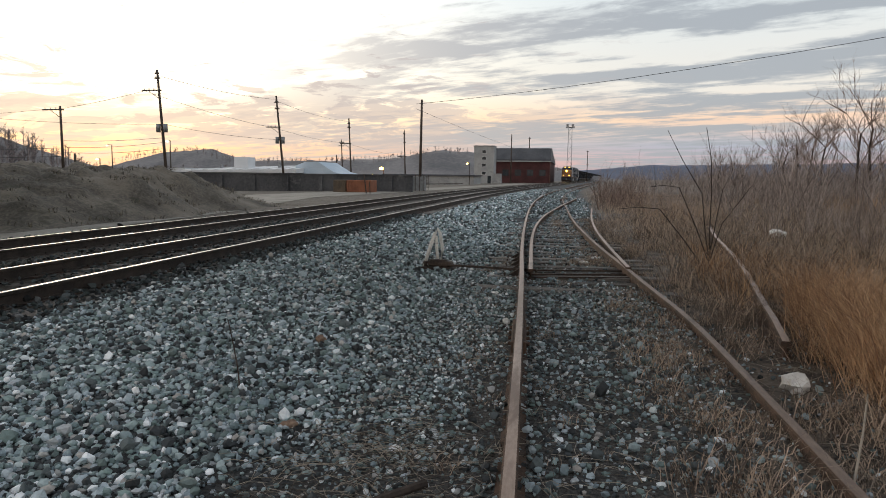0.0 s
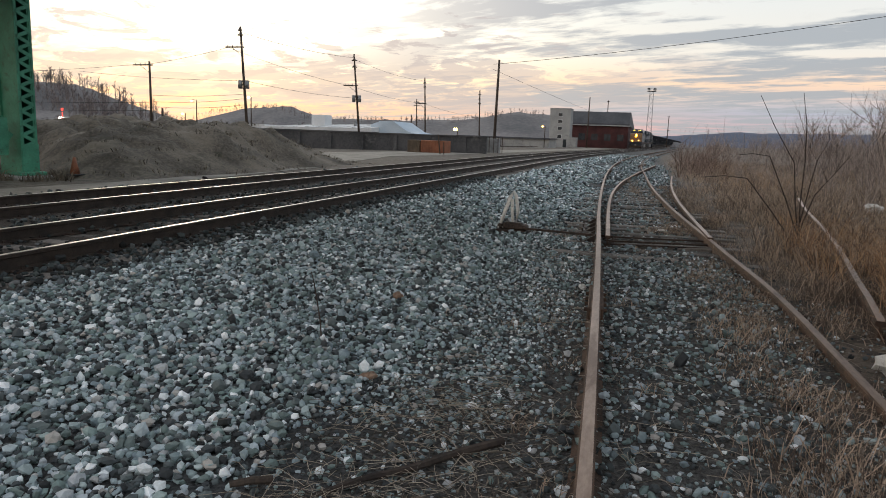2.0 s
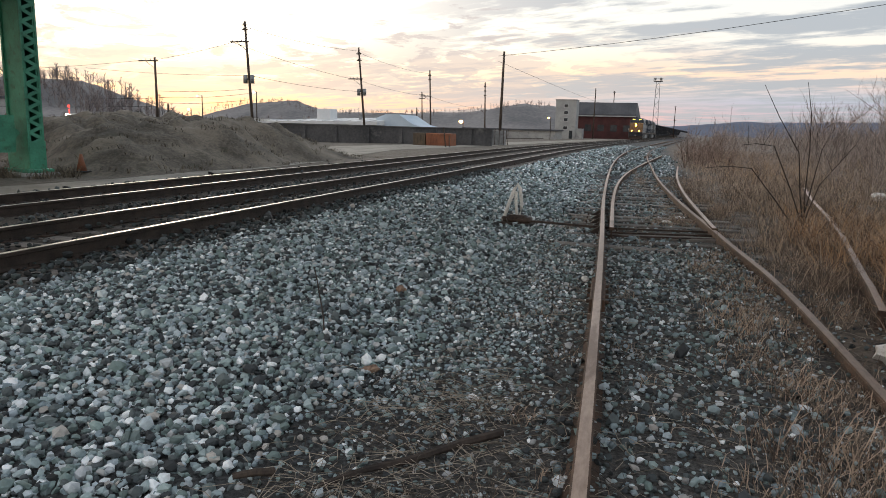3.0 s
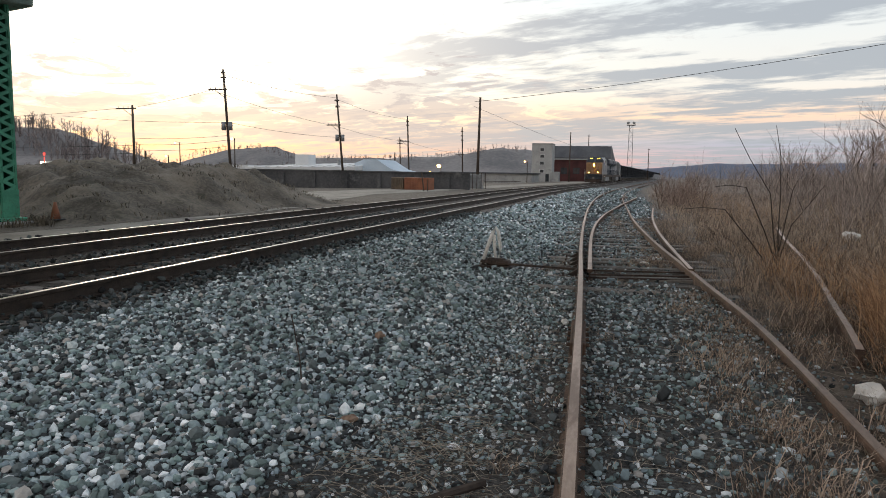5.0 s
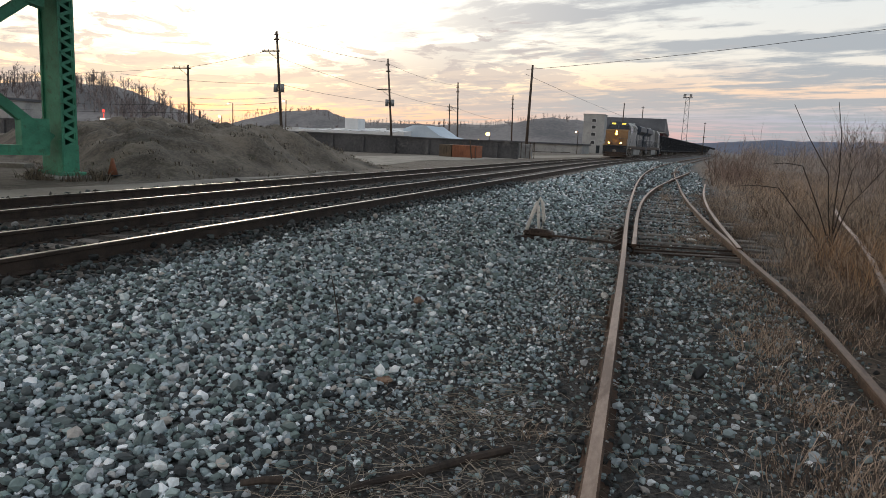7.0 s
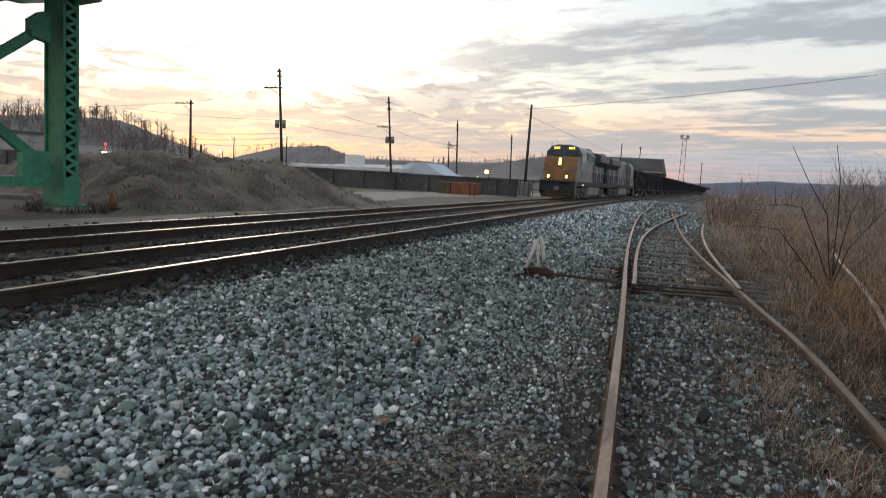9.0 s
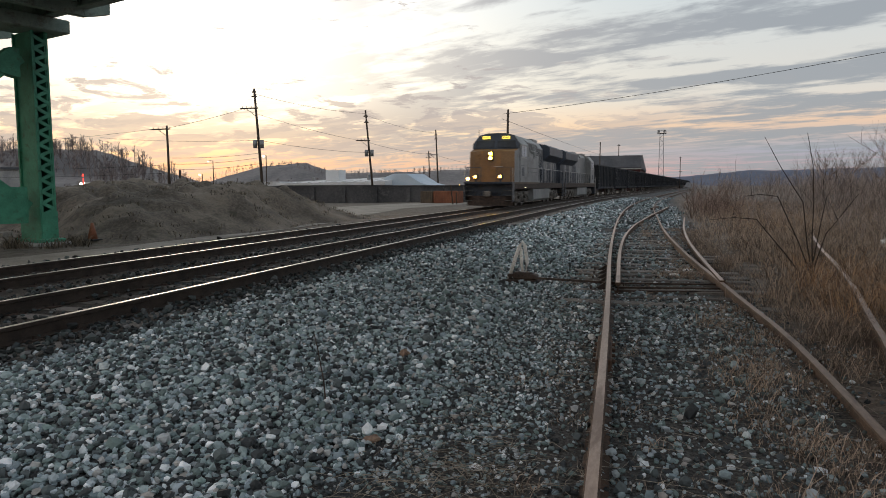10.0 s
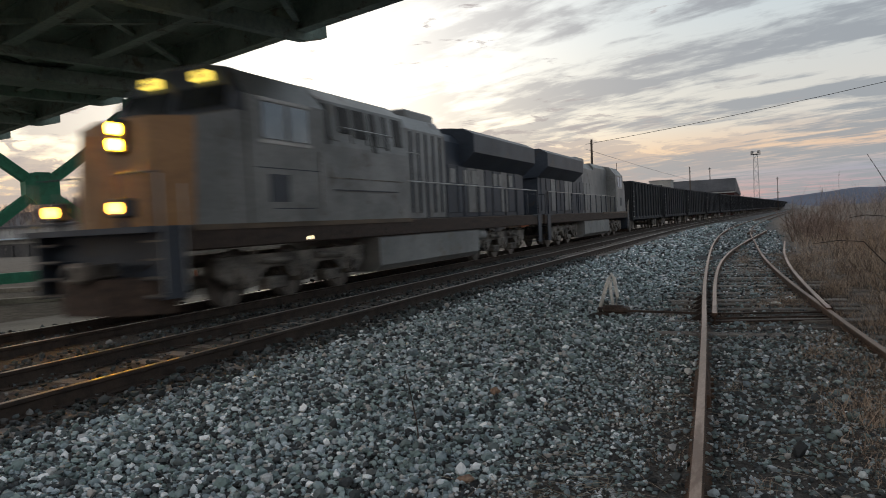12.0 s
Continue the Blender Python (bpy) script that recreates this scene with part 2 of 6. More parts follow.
M_REDWEED = mat("reddish_dead_weeds", (0.14, 0.10, 0.082), (0.36, 0.26, 0.215), 0.85, 0, 2, 20, 0.0, island=0.5)
M_BARK = mat("bare_branch_bark", (0.022, 0.017, 0.015), (0.075, 0.056, 0.046), 0.85, 0, 4, 40, 0.3, island=0.3)
M_TWIG = mat("grey_brown_twigs", (0.18, 0.148, 0.132), (0.48, 0.395, 0.35), 0.85, 0, 2, 20, 0.0, island=0.5)
# Lightened so that distance haze sits in the woods' colour
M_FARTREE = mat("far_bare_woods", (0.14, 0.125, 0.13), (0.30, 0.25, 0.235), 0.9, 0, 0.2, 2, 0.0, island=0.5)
M_MOUND = mat("weedy_dirt", (0.042, 0.036, 0.028), (0.20, 0.17, 0.135), 0.9, 0, 0.45, 9, 1.0, (0.042, 0.040, 0.024))
M_MOUNDWEED = mat("dark_dead_weeds", (0.05, 0.043, 0.032), (0.19, 0.16, 0.12), 0.85, 0, 2, 20, 0.0, island=0.5)
M_ROAD = mat("pale_gravel", (0.18, 0.165, 0.14), (0.34, 0.32, 0.28), 0.9, 0, 0.6, 12, 0.4)
M_GREEN = mat("green_bridge_paint", (0.04, 0.23, 0.145), (0.075, 0.35, 0.225), 0.55, 0, 2, 18, 0.2, (0.05, 0.14, 0.085))
# Base tone is raised to put veiling glare into the soffit's colour
M_DECK = mat("stained_bridge_soffit", (0.20, 0.27, 0.24), (0.36, 0.44, 0.39), 0.8, 0, 0.8, 10, 0.3, (0.15, 0.13, 0.10))
M_POLE = mat("creosoted_pole", (0.035, 0.026, 0.021), (0.095, 0.072, 0.056), 0.85, 0, 2, 30, 0.3, grain=(3, 3, 0.3))
M_WIRE = mat("black_wire", (0.02, 0.02, 0.022), (0.04, 0.04, 0.042), 0.6, 0, 2, 10, 0.0)
M_GALV = mat("galvanised_steel", (0.16, 0.17, 0.18), (0.32, 0.33, 0.34), 0.5, 0.5, 3, 30, 0.1)
M_CONC = mat("grey_concrete", (0.26, 0.265, 0.27), (0.42, 0.42, 0.41), 0.85, 0, 0.4, 6, 0.2, (0.20, 0.20, 0.20))
M_WHITEWALL = mat("pale_painted_wall", (0.58, 0.60, 0.62), (0.76, 0.77, 0.78), 0.8, 0, 0.3, 5, 0.1)
M_BLUEWALL = mat("pale_blue_cladding", (0.44, 0.54, 0.64), (0.58, 0.67, 0.76), 0.7, 0, 0.3, 5, 0.1)
M_DARKWALL = mat("dark_stained_wall", (0.045, 0.047, 0.052), (0.11, 0.11, 0.115), 0.9, 0, 0.25, 4, 0.2, (0.17, 0.17, 0.17))
M_REDWALL = mat("dull_red_brick", (0.045, 0.016, 0.016), (0.095, 0.032, 0.032), 0.85, 0, 0.5, 8, 0.2)
M_ROOF = mat("dark_metal_roof", (0.045, 0.05, 0.06), (0.10, 0.105, 0.12), 0.6, 0, 0.3, 5, 0.1)
M_ORANGE = mat("rust_orange_steel", (0.17, 0.065, 0.035), (0.31, 0.12, 0.062), 0.7, 0, 1, 10, 0.2)
M_GLASS = mat("dark_window_glass", (0.02, 0.025, 0.03), (0.05, 0.06, 0.07), 0.12, 0, 1, 5, 0.0)
M_SCREEN = mat("dark_windscreen_glass", (0.02, 0.025, 0.03), (0.04, 0.05, 0.06), 0.13, 0.25, 1, 5, 0.0)
M_CABGLASS = mat("reflecting_cab_glass", (0.15, 0.18, 0.21), (0.24, 0.275, 0.31), 0.14, 0.8, 1, 5, 0.0)
M_LOCO_GREY = mat("dusty_grey_loco_paint", (0.15, 0.162, 0.168), (0.28, 0.292, 0.298), 0.42, 0.1, 0.7, 12, 0.1, (0.09, 0.075, 0.065))
M_LOCO_BLUE = mat("dark_blue_loco_paint", (0.018, 0.028, 0.045), (0.05, 0.065, 0.09), 0.45, 0.1, 0.7, 12, 0.1, (0.06, 0.055, 0.05))
# Besides the stains, the yellow is darkened to hold the nose's backlit shade
M_LOCO_YELLOW = mat("shaded_dirty_nose_paint", (0.18, 0.095, 0.038), (0.295, 0.165, 0.07), 0.5, 0, 1.0, 12, 0.1, (0.17, 0.09, 0.045))
M_LOCO_STRIPE = mat("tan_sill_stripe", (0.08, 0.06, 0.042), (0.16, 0.115, 0.075), 0.6, 0, 1.0, 12, 0.1)
M_TRUCK = mat("dusty_truck_iron", (0.03, 0.028, 0.027), (0.27, 0.25, 0.225), 0.8, 0.1, 2, 15, 0.4)
M_TANK = mat("light_grey_fuel_tank", (0.17, 0.18, 0.185), (0.28, 0.29, 0.29), 0.6, 0, 1, 12, 0.2, (0.17, 0.15, 0.13))
M_CAR = mat("black_hopper_paint", (0.008, 0.011, 0.016), (0.026, 0.031, 0.041), 0.75, 0, 0.6, 10, 0.2, (0.035, 0.03, 0.03), obrand=0.3)
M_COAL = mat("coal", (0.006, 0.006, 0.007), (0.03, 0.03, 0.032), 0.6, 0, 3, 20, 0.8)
M_HANDRAIL = mat("handrail_steel", (0.30, 0.30, 0.30), (0.50, 0.50, 0.49), 0.4, 0.6, 3, 30, 0.0)
M_STEEL = mat("worn_wheel_steel", (0.10, 0.09, 0.085), (0.30, 0.28, 0.26), 0.45, 0.6, 3, 30, 0.1)
M_BAG = mat("white_plastic_bag", (0.62, 0.60, 0.57), (0.82, 0.80, 0.77), 0.45, 0, 6, 40, 0.3, (0.45, 0.38, 0.32))
M_WHITESTONE = mat("white_litter", (0.6, 0.6, 0.58), (0.85, 0.85, 0.83), 0.6, 0, 10, 50, 0.2)
M_TANSTONE = mat("rusty_tan_stone", (0.17, 0.105, 0.072), (0.34, 0.235, 0.17), 0.8, 0, 12, 60, 0.4)
# Greyed and lightened: haze over the hills is put into the colour
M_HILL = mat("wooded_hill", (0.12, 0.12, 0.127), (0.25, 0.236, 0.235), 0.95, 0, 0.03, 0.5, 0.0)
# The blue haze of distance is painted into this hill's colour
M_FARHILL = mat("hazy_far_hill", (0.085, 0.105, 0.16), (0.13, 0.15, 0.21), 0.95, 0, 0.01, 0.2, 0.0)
M_TOWER = mat("weathered_grey_render", (0.30, 0.31, 0.315), (0.44, 0.445, 0.44), 0.85, 0, 0.35, 5, 0.1, (0.24, 0.24, 0.24))
M_HEADLIGHT = glow_mat("headlight_glass", (1.0, 0.42, 0.006), 450.0)
M_DITCH = glow_mat("ditch_light_glass", (1.0, 0.36, 0.05), 25.0)
M_NUMBER = glow_mat("lit_number_board", (1.0, 0.74, 0.12), 1.8)
M_CABIN = glow_mat("marker_light", (1.0, 0.8, 0.5), 5.0)
M_SODIUM = glow_mat("sodium_lamp", (1.0, 0.36, 0.08), 30.0)
M_LAMPWHITE = glow_mat("white_lamp", (1.0, 0.85, 0.6), 14.0)
M_RED = glow_mat("red_sign", (1.0, 0.08, 0.06), 2.0)


# ---------------------------------------------------------------- mesh helpers
class Mesh:
    """Collects vertices and faces of one part."""

    def __init__(self):
        self.v, self.f = [], []

    def add(self, verts, faces):
        n = len(self.v)
        self.v += [tuple(p) for p in verts]
        self.f += [tuple(i + n for i in f) for f in faces]
        return self

    def box(self, x0, x1, y0, y1, z0, z1, c=0.0):
        """A box; c: width of the chamfer along its edges."""
        if c <= 0:
            v = [(x, y, z) for z in (z0, z1) for x, y in ((x0, y0), (x1, y0), (x1, y1), (x0, y1))]
            return self.add(v, [(3, 2, 1, 0), (4, 5, 6, 7), (0, 1, 5, 4), (1, 2, 6, 5), (2, 3, 7, 6), (3, 0, 4, 7)])
        rings = []
        for z, d in ((z0, c), (z0 + c, 0), (z1 - c, 0), (z1, c)):
            a, b, e, h = x0 + d, x1 - d, y0 + d, y1 - d
            rings += [(a + c, e, z), (b - c, e, z), (b, e + c, z), (b, h - c, z), (b - c, h, z), (a + c, h, z), (a, h - c, z), (a, e + c, z)]
        f = [tuple(range(7, -1, -1)), tuple(range(24, 32))]
        for r in range(3):
            f += [(r * 8 + i, r * 8 + (i + 1) % 8, r * 8 + 8 + (i + 1) % 8, r * 8 + 8 + i) for i in range(8)]
        return self.add(rings, f)

    def prism(self, poly, a, b, axis="z"):
        """A polygon (counter-clockwise) drawn out from a to b along an axis; for x: poly is (y, z); for y: (x, z)."""
        def place(p, h):
            return (p[0], p[1], h) if axis == "z" else (h, p[0], p[1]) if axis == "x" else (p[0], h, p[1])
        n = len(poly)
        v = [place(p, a) for p in poly] + [place(p, b) for p in poly]
        f = [tuple(range(n - 1, -1, -1)), tuple(range(n, 2 * n))] + [(i, (i + 1) % n, n + (i + 1) % n, n + i) for i in range(n)]
        if axis == "y":
            f = [q[::-1] for q in f]
        return self.add(v, f)

    def tube(self, pts, r0, r1=None, k=5, closed=True):
        """A tapered tube along points."""
        r1 = r0 if r1 is None else r1
        pts = [Vector(p) for p in pts]
        n, v, f = len(pts), [], []
        for i, p in enumerate(pts):
            d = (pts[min(i + 1, n - 1)] - pts[max(i - 1, 0)]).normalized()
            a = d.cross(Vector((0, 0, 1)) if abs(d.z) < 0.9 else Vector((1, 0, 0))).normalized()
            b = d.cross(a)
            r = r0 + (r1 - r0) * i / max(1, n - 1)
            v += [p + (a * math.cos(6.2832 * j / k) + b * math.sin(6.2832 * j / k)) * r for j in range(k)]
        for i in range(n - 1):
            f += [(i * k + j, i * k + (j + 1) % k, i * k + k + (j + 1) % k, i * k + k + j) for j in range(k)]
        if closed:
            f += [tuple(range(k - 1, -1, -1)), tuple(range((n - 1) * k, n * k))]
        return self.add(v, f)

    def beam(self, a, b, w, h=None):
        """A bar of rectangular section from a to b."""
        a, b = Vector(a), Vector(b)
        h = w if h is None else h
        d = (b - a).normalized()
        s = d.cross(Vector((0, 0, 1)) if abs(d.z) < 0.95 else Vector((0, 1, 0))).normalized()
        t = s.cross(d)
        v = [p + s * i * w / 2 + t * j * h / 2 for p in (a, b) for i, j in ((-1, -1), (1, -1), (1, 1), (-1, 1))]
        return self.add(v, [(3, 2, 1, 0), (4, 5, 6, 7), (0, 1, 5, 4), (1, 2, 6, 5), (2, 3, 7, 6), (3, 0, 4, 7)])

    def sweep(self, path, prof):
        """A profile of (across, up) drawn along a level path of (x, y, z)."""
        n, k = len(path), len(prof)
        v, f = [], []
        for i, p in enumerate(path):
            q0, q1 = path[max(i - 1, 0)], path[min(i + 1, n - 1)]
            dx, dy = q1[0] - q0[0], q1[1] - q0[1]
            l = math.hypot(dx, dy)
            nx, ny = dy / l, -dx / l
            v += [(p[0] + nx * a, p[1] + ny * a, p[2] + b) for a, b in prof]
        for i in range(n - 1):
            f += [(i * k + j, i * k + (j + 1) % k, i * k + k + (j + 1) % k, i * k + k + j) for j in range(k)]
        f += [tuple(range(k - 1, -1, -1)), tuple(range((n - 1) * k, n * k))]
        return self.add(v, f)

    def ball(self, c, r, rings=4, k=7, sx=1, sy=1, sz=1, wob=0.0, rnd=None):
        v = [(c[0], c[1], c[2] - r * sz)]
        for i in range(1, rings):
            th = math.pi * i / rings
            for j in range(k):
                q = r * (1 + (rnd.uniform(-wob, wob) if rnd else 0))
                v.append((c[0] + q * sx * math.sin(th) * math.cos(6.2832 * j / k), c[1] + q * sy * math.sin(th) * math.sin(6.2832 * j / k), c[2] - q * sz * math.cos(th)))
        v.append((c[0], c[1], c[2] + r * sz))
        f = [(0, 1 + (j + 1) % k, 1 + j) for j in range(k)]
        for i in range(rings - 2):
            f += [(1 + i * k + j, 1 + i * k + (j + 1) % k, 1 + i * k + k + (j + 1) % k, 1 + i * k + k + j) for j in range(k)]
        top = len(v) - 1
        f += [(top, top - k + j, top - k + (j + 1) % k) for j in range(k)]
        return self.add(v, f)

    def data(self, name, material, smooth=False):
        me = bpy.data.meshes.new(name)
        me.from_pydata(self.v, [], self.f)
        me.materials.append(material)
        if smooth:
            me.polygons.foreach_set("use_smooth", [True] * len(me.polygons))
        me.update()
        return me


def part(name, mb, material, parent=None, label="", smooth=False):
    ob = new(name, mb.data(name, material, smooth))
    if parent is not None:
        ob.parent = parent
    return tagged(ob, label)


def thing(name, label, category, group="", kind="", at=None):
    ob = new(name)
    ob.empty_display_size = 0.3
    if at is not None:
        ob.matrix_basis = at
    return tagged(ob, label, category, group, kind)


def spline(pts, step):
    """Points along a smooth line in plan through (x, y), about every step metres."""
    ys = np.array([p[1] for p in pts], float)
    xs = np.array([p[0] for p in pts], float)
    m = np.gradient(xs, ys)
    out = []
    for i in range(len(pts) - 1):
        h = ys[i + 1] - ys[i]
        n = max(1, int(h / step))
        for j in range(n):
            t = j / n
            out.append(((2 * t**3 - 3 * t * t + 1) * xs[i] + (t**3 - 2 * t * t + t) * h * m[i] + (3 * t * t - 2 * t**3) * xs[i + 1] + (t**3 - t * t) * h * m[i + 1], ys[i] + t * h))
    return out + [(xs[-1], ys[-1])]


def bend(y):
    """How far the main line has curved to the right at y."""
    if y < 45:
        return 0.0
    if y < 93:
        return 0.0607 / 96 * (y - 45) ** 2
    return 1.457 + 0.0607 * (y - 93)


NEAR_X, NEAR_Z, FAR_X, FAR_Z = -6.69, 0.14, -10.2, 0.10     # centre lines and rail-head heights of the main tracks
GAUGE = 1.435


def smooth01(t):
    t = min(1.0, max(0.0, t))
    return t * t * (3 - 2 * t)


def ground_z(x, y):
    """Height of the ground."""
    xb = x - bend(y)
    z = 0.0
    # the beds of the two main tracks, then the lower yard beyond them
    z -= 0.05 * smooth01((-4.4 - xb) / 0.8)
    z -= 0.02 * smooth01((-8.2 - xb) / 0.9)
    z -= 0.20 * smooth01((-11.9 - xb) / 1.5)
    z -= 0.25 * smooth01((-20.0 - xb) / 25.0)
    z += 0.05 * smooth01((xb - 2.0) / 3.0) * noise.noise((x * 0.35, y * 0.35, 0))
    z += 0.25 * smooth01((xb - 7.0) / 25.0)
    if -4.8 < xb < -0.8:
        z += 0.035 * noise.noise((x * 0.9, y * 0.9, 3.0)) * min(1, (xb + 4.8)) * min(1, (-0.8 - xb))
    return z


def build_ground():
    xs = sorted(set([-2500, -1200, -600, -300, -150, -90, -60, -45, -35] + [round(-28 + 0.5 * i, 2) for i in range(33)] + [round(-12 + 0.25 * i, 2) for i in range(73)] + [7, 8, 9, 11, 13, 16, 20, 26, 35, 50, 80, 150, 300, 600, 1200, 2500]))
    ys = sorted(set([-1500, -600, -200, -80, -30, -12, -6] + [round(-4 + 0.25 * i, 2) for i in range(97)] + [round(20 + 1.0 * i, 2) for i in range(61)] + [85, 90, 95, 100, 110, 120, 140, 160, 190, 230, 280, 350, 450, 600, 900, 1500, 2800]))
    m = Mesh()
    m.v = [(x, y, ground_z(x, y)) for y in ys for x in xs]
    n = len(xs)
    m.f = [(j * n + i, j * n + i + 1, j * n + n + i + 1, j * n + n + i) for j in range(len(ys) - 1) for i in range(n - 1)]
    tagged(part("ground", m, M_GROUND, smooth=True), "gravel, cinders and dry soil ground of a railway yard", "ground", kind="structure")


build_ground()

# ---------------------------------------------------------------- tracks
RAIL = [(-0.07, 0.0), (0.07, 0.0), (0.07, 0.012), (0.012, 0.03), (0.010, 0.125), (0.036, 0.138), (0.036, 0.166), (0.028, 0.172), (-0.028, 0.172), (-0.036, 0.166), (-0.036, 0.138), (-0.010, 0.125), (-0.012, 0.03), (-0.07, 0.012)]
HEAD = [(-0.027, 0.1725), (0.027, 0.1725), (0.027, 0.1765), (-0.027, 0.1765)]


def rail(parent, path, z_head, body, head, label="", sunk=0.0):
    """sunk: how much deeper the rail lies near the viewer, where soil has buried it."""
    p3 = [(x, y, z_head - 0.176 - sunk * smooth01((11.0 - y) / 4.0)) for x, y in path]
    r = part("rail", Mesh().sweep(p3, RAIL), body, parent, label)
    part("running_surface", Mesh().sweep(p3, HEAD), head, r)
    return r


TIE_MESH = Mesh().box(-1.3, 1.3, -0.115, 0.115, -0.17, 0.0, 0.012).data("tie", M_TIE)
PLATE_MESH = Mesh().box(-0.16, 0.16, -0.09, 0.09, 0.0, 0.018).box(-0.10, -0.075, -0.05, -0.02, 0.018, 0.05).box(0.075, 0.10, 0.02, 0.05, 0.018, 0.05).data("tie_plate", M_IRON)


def main_track(name, xc, zh, label):
    t = thing(name, label, "railway track", "main line tracks", "structure")
    path = [(y, bend(y)) for y in [-60 + 6 * i for i in range(18)] + [48 + 4 * i for i in range(24)] + [150 + 25 * i for i in range(30)]]
    for s in (-1, 1):
        rail(t, [(xc + s * GAUGE / 2 + b, y) for y, b in path], zh, M_RAIL_WEB, M_RAIL_BRIGHT)
    for i in range(110):
        y = 1.0 + i * 0.53
        ob = new("tie", TIE_MESH)
        ob.parent = t
        ob.matrix_basis = pose(xc + bend(y) + random.uniform(-0.03, 0.03), y, zh - 0.176 + random.uniform(-0.012, 0.0), 0, 0, random.uniform(-0.6, 0.6))
    for i in range(70):
        for s in (-1, 1):
            y = 1.0 + i * 0.53
            ob = new("tie_plate", PLATE_MESH)
            ob.parent = t
            ob.matrix_basis = pose(xc + s * GAUGE / 2, y, zh - 0.178)
    return t


main_track("railway_track", NEAR_X, NEAR_Z, "main line track with polished rails on dark oily ballast")
main_track("railway_track", FAR_X, FAR_Z, "farther main line track with polished rails that carries the train")

L_PTS = [(0.12, -5), (-0.05, 0), (-0.19, 2.6), (-0.33, 5), (-0.53, 8.2), (-0.84, 12.8), (-1.24, 20), (-1.70, 31), (-1.90, 40.5), (-1.80, 55), (-0.9, 80), (0.3, 102), (5.0, 180), (12.0, 300)]
R_PTS = [(1.36, -5), (1.31, 0), (1.26, 4.2), (1.14, 7.5), (0.96, 9.1), (0.74, 11.4), (0.27, 18.1), (-0.15, 30), (-0.45, 41.7), (-0.38, 55), (0.53, 80), (1.75, 102), (6.45, 180), (13.4, 300)]
LB_PTS = [(-0.50, 9.6), (-0.74, 14.2), (-0.86, 18), (-0.83, 23.3), (-0.51, 30), (0.38, 44.0)]
RS_PTS = [(0.86, 10.2), (0.77, 12.5), (0.66, 16.8), (0.66, 21), (0.90, 29.7)]
LOOSE_PTS = [(1.74, 5.85), (1.76, 5.95), (2.0, 7.5), (2.43, 10.3), (3.08, 15.8), (3.35, 17.7)]


def x_on(pts, y):
    return float(np.interp(y, [p[1] for p in pts], [p[0] for p in pts]))


def siding():
    t = thing("siding_track", "rusty siding with a hand-thrown switch and half-buried ties", "railway track", kind="structure")
    rail(t, spline(L_PTS, 0.8), 0.176, M_RAIL_RUST, M_RAIL_DULL)
    rail(t, spline(R_PTS, 0.8), 0.150, M_RAIL_RUST, M_RAIL_BROWN, "brown rail half buried in grass", 0.055)
    rail(t, spline(LB_PTS, 0.8), 0.17, M_RAIL_RUST, M_RAIL_DULL, "curved rusty switch point rail")
    rail(t, spline(RS_PTS, 0.8), 0.168, M_RAIL_RUST, M_RAIL_DULL, "curved rusty stock rail")
    for y in (5.9, 33.5):
        x = x_on(L_PTS, y)
        dx = x_on(L_PTS, y + 0.4) - x_on(L_PTS, y - 0.4)
        bar = Mesh().box(-0.062, -0.02, -0.45, 0.45, 0.03, 0.13, 0.008).box(0.02, 0.062, -0.45, 0.45, 0.03, 0.13, 0.008)
        for k in (-0.3, -0.1, 0.1, 0.3):
            bar.tube([(-0.09, k, 0.08), (0.09, k, 0.08)], 0.016, k=6)
        b = part("joint_bar", bar, M_RAIL_RUST, t)
        b.matrix_basis = pose(x, y, 0, 0, 0, -math.degrees(dx / 0.8))
    rnd = random.Random(5)
    y = 1.2
    while y < 62:
        xl = x_on(L_PTS, y)
        xr = x_on(R_PTS, y) if y < 11 else x_on(RS_PTS, y)
        ob = new("tie", TIE_MESH)
        ob.parent = t
        sunk = 0.028 if 8.6 < y < 22 else -0.03
        ob.matrix_basis = pose((xl + xr) / 2 + rnd.uniform(-0.06, 0.06), y, sunk + rnd.uniform(-0.012, 0.008), rnd.uniform(-1, 1), rnd.uniform(-0.7, 0.7), rnd.uniform(-1.5, 1.5) + 3) @ Matrix.Diagonal((1 + 0.22 * min(1, max(0, (y - 11) / 30)), 1, 1, 1))
        y += 0.55 + rnd.uniform(-0.03, 0.03)
    # slide plates and rail braces outside the left rail by the points
    for i in range(5):
        y = 9.9 + i * 0.55
        x = x_on(L_PTS, y)
        br = Mesh().box(-0.30, 0.22, -0.07, 0.07, 0.014, 0.030).prism([(-0.20, 0.030), (-0.045, 0.030), (-0.045, 0.13)], -0.03, 0.03, "y")
        br.tube([(-0.24, 0.05, 0.03), (-0.24, 0.05, 0.07)], 0.013, k=6).tube([(-0.24, -0.05, 0.03), (-0.24, -0.05, 0.07)], 0.013, k=6)
        o = part("rail_brace", br, M_IRON, t)
        o.matrix_basis = pose(x, y, 0, 0, 0, 3)
    for i in range(6):
        y = 10.6 + i * 0.55
        x = x_on(RS_PTS, y)
        o = part("rail_brace", Mesh().box(-0.22, 0.28, -0.07, 0.07, 0.014, 0.03).prism([(0.045, 0.13), (0.045, 0.03), (0.18, 0.03)], -0.03, 0.03, "y"), M_IRON, t)
        o.matrix_basis = pose(x, y, 0, 0, 0, 4)
    # throw rods between the points
    part("switch_rod", Mesh().beam((-0.55, 9.95, 0.05), (0.86, 10.25, 0.05), 0.05, 0.025), M_IRON, t)
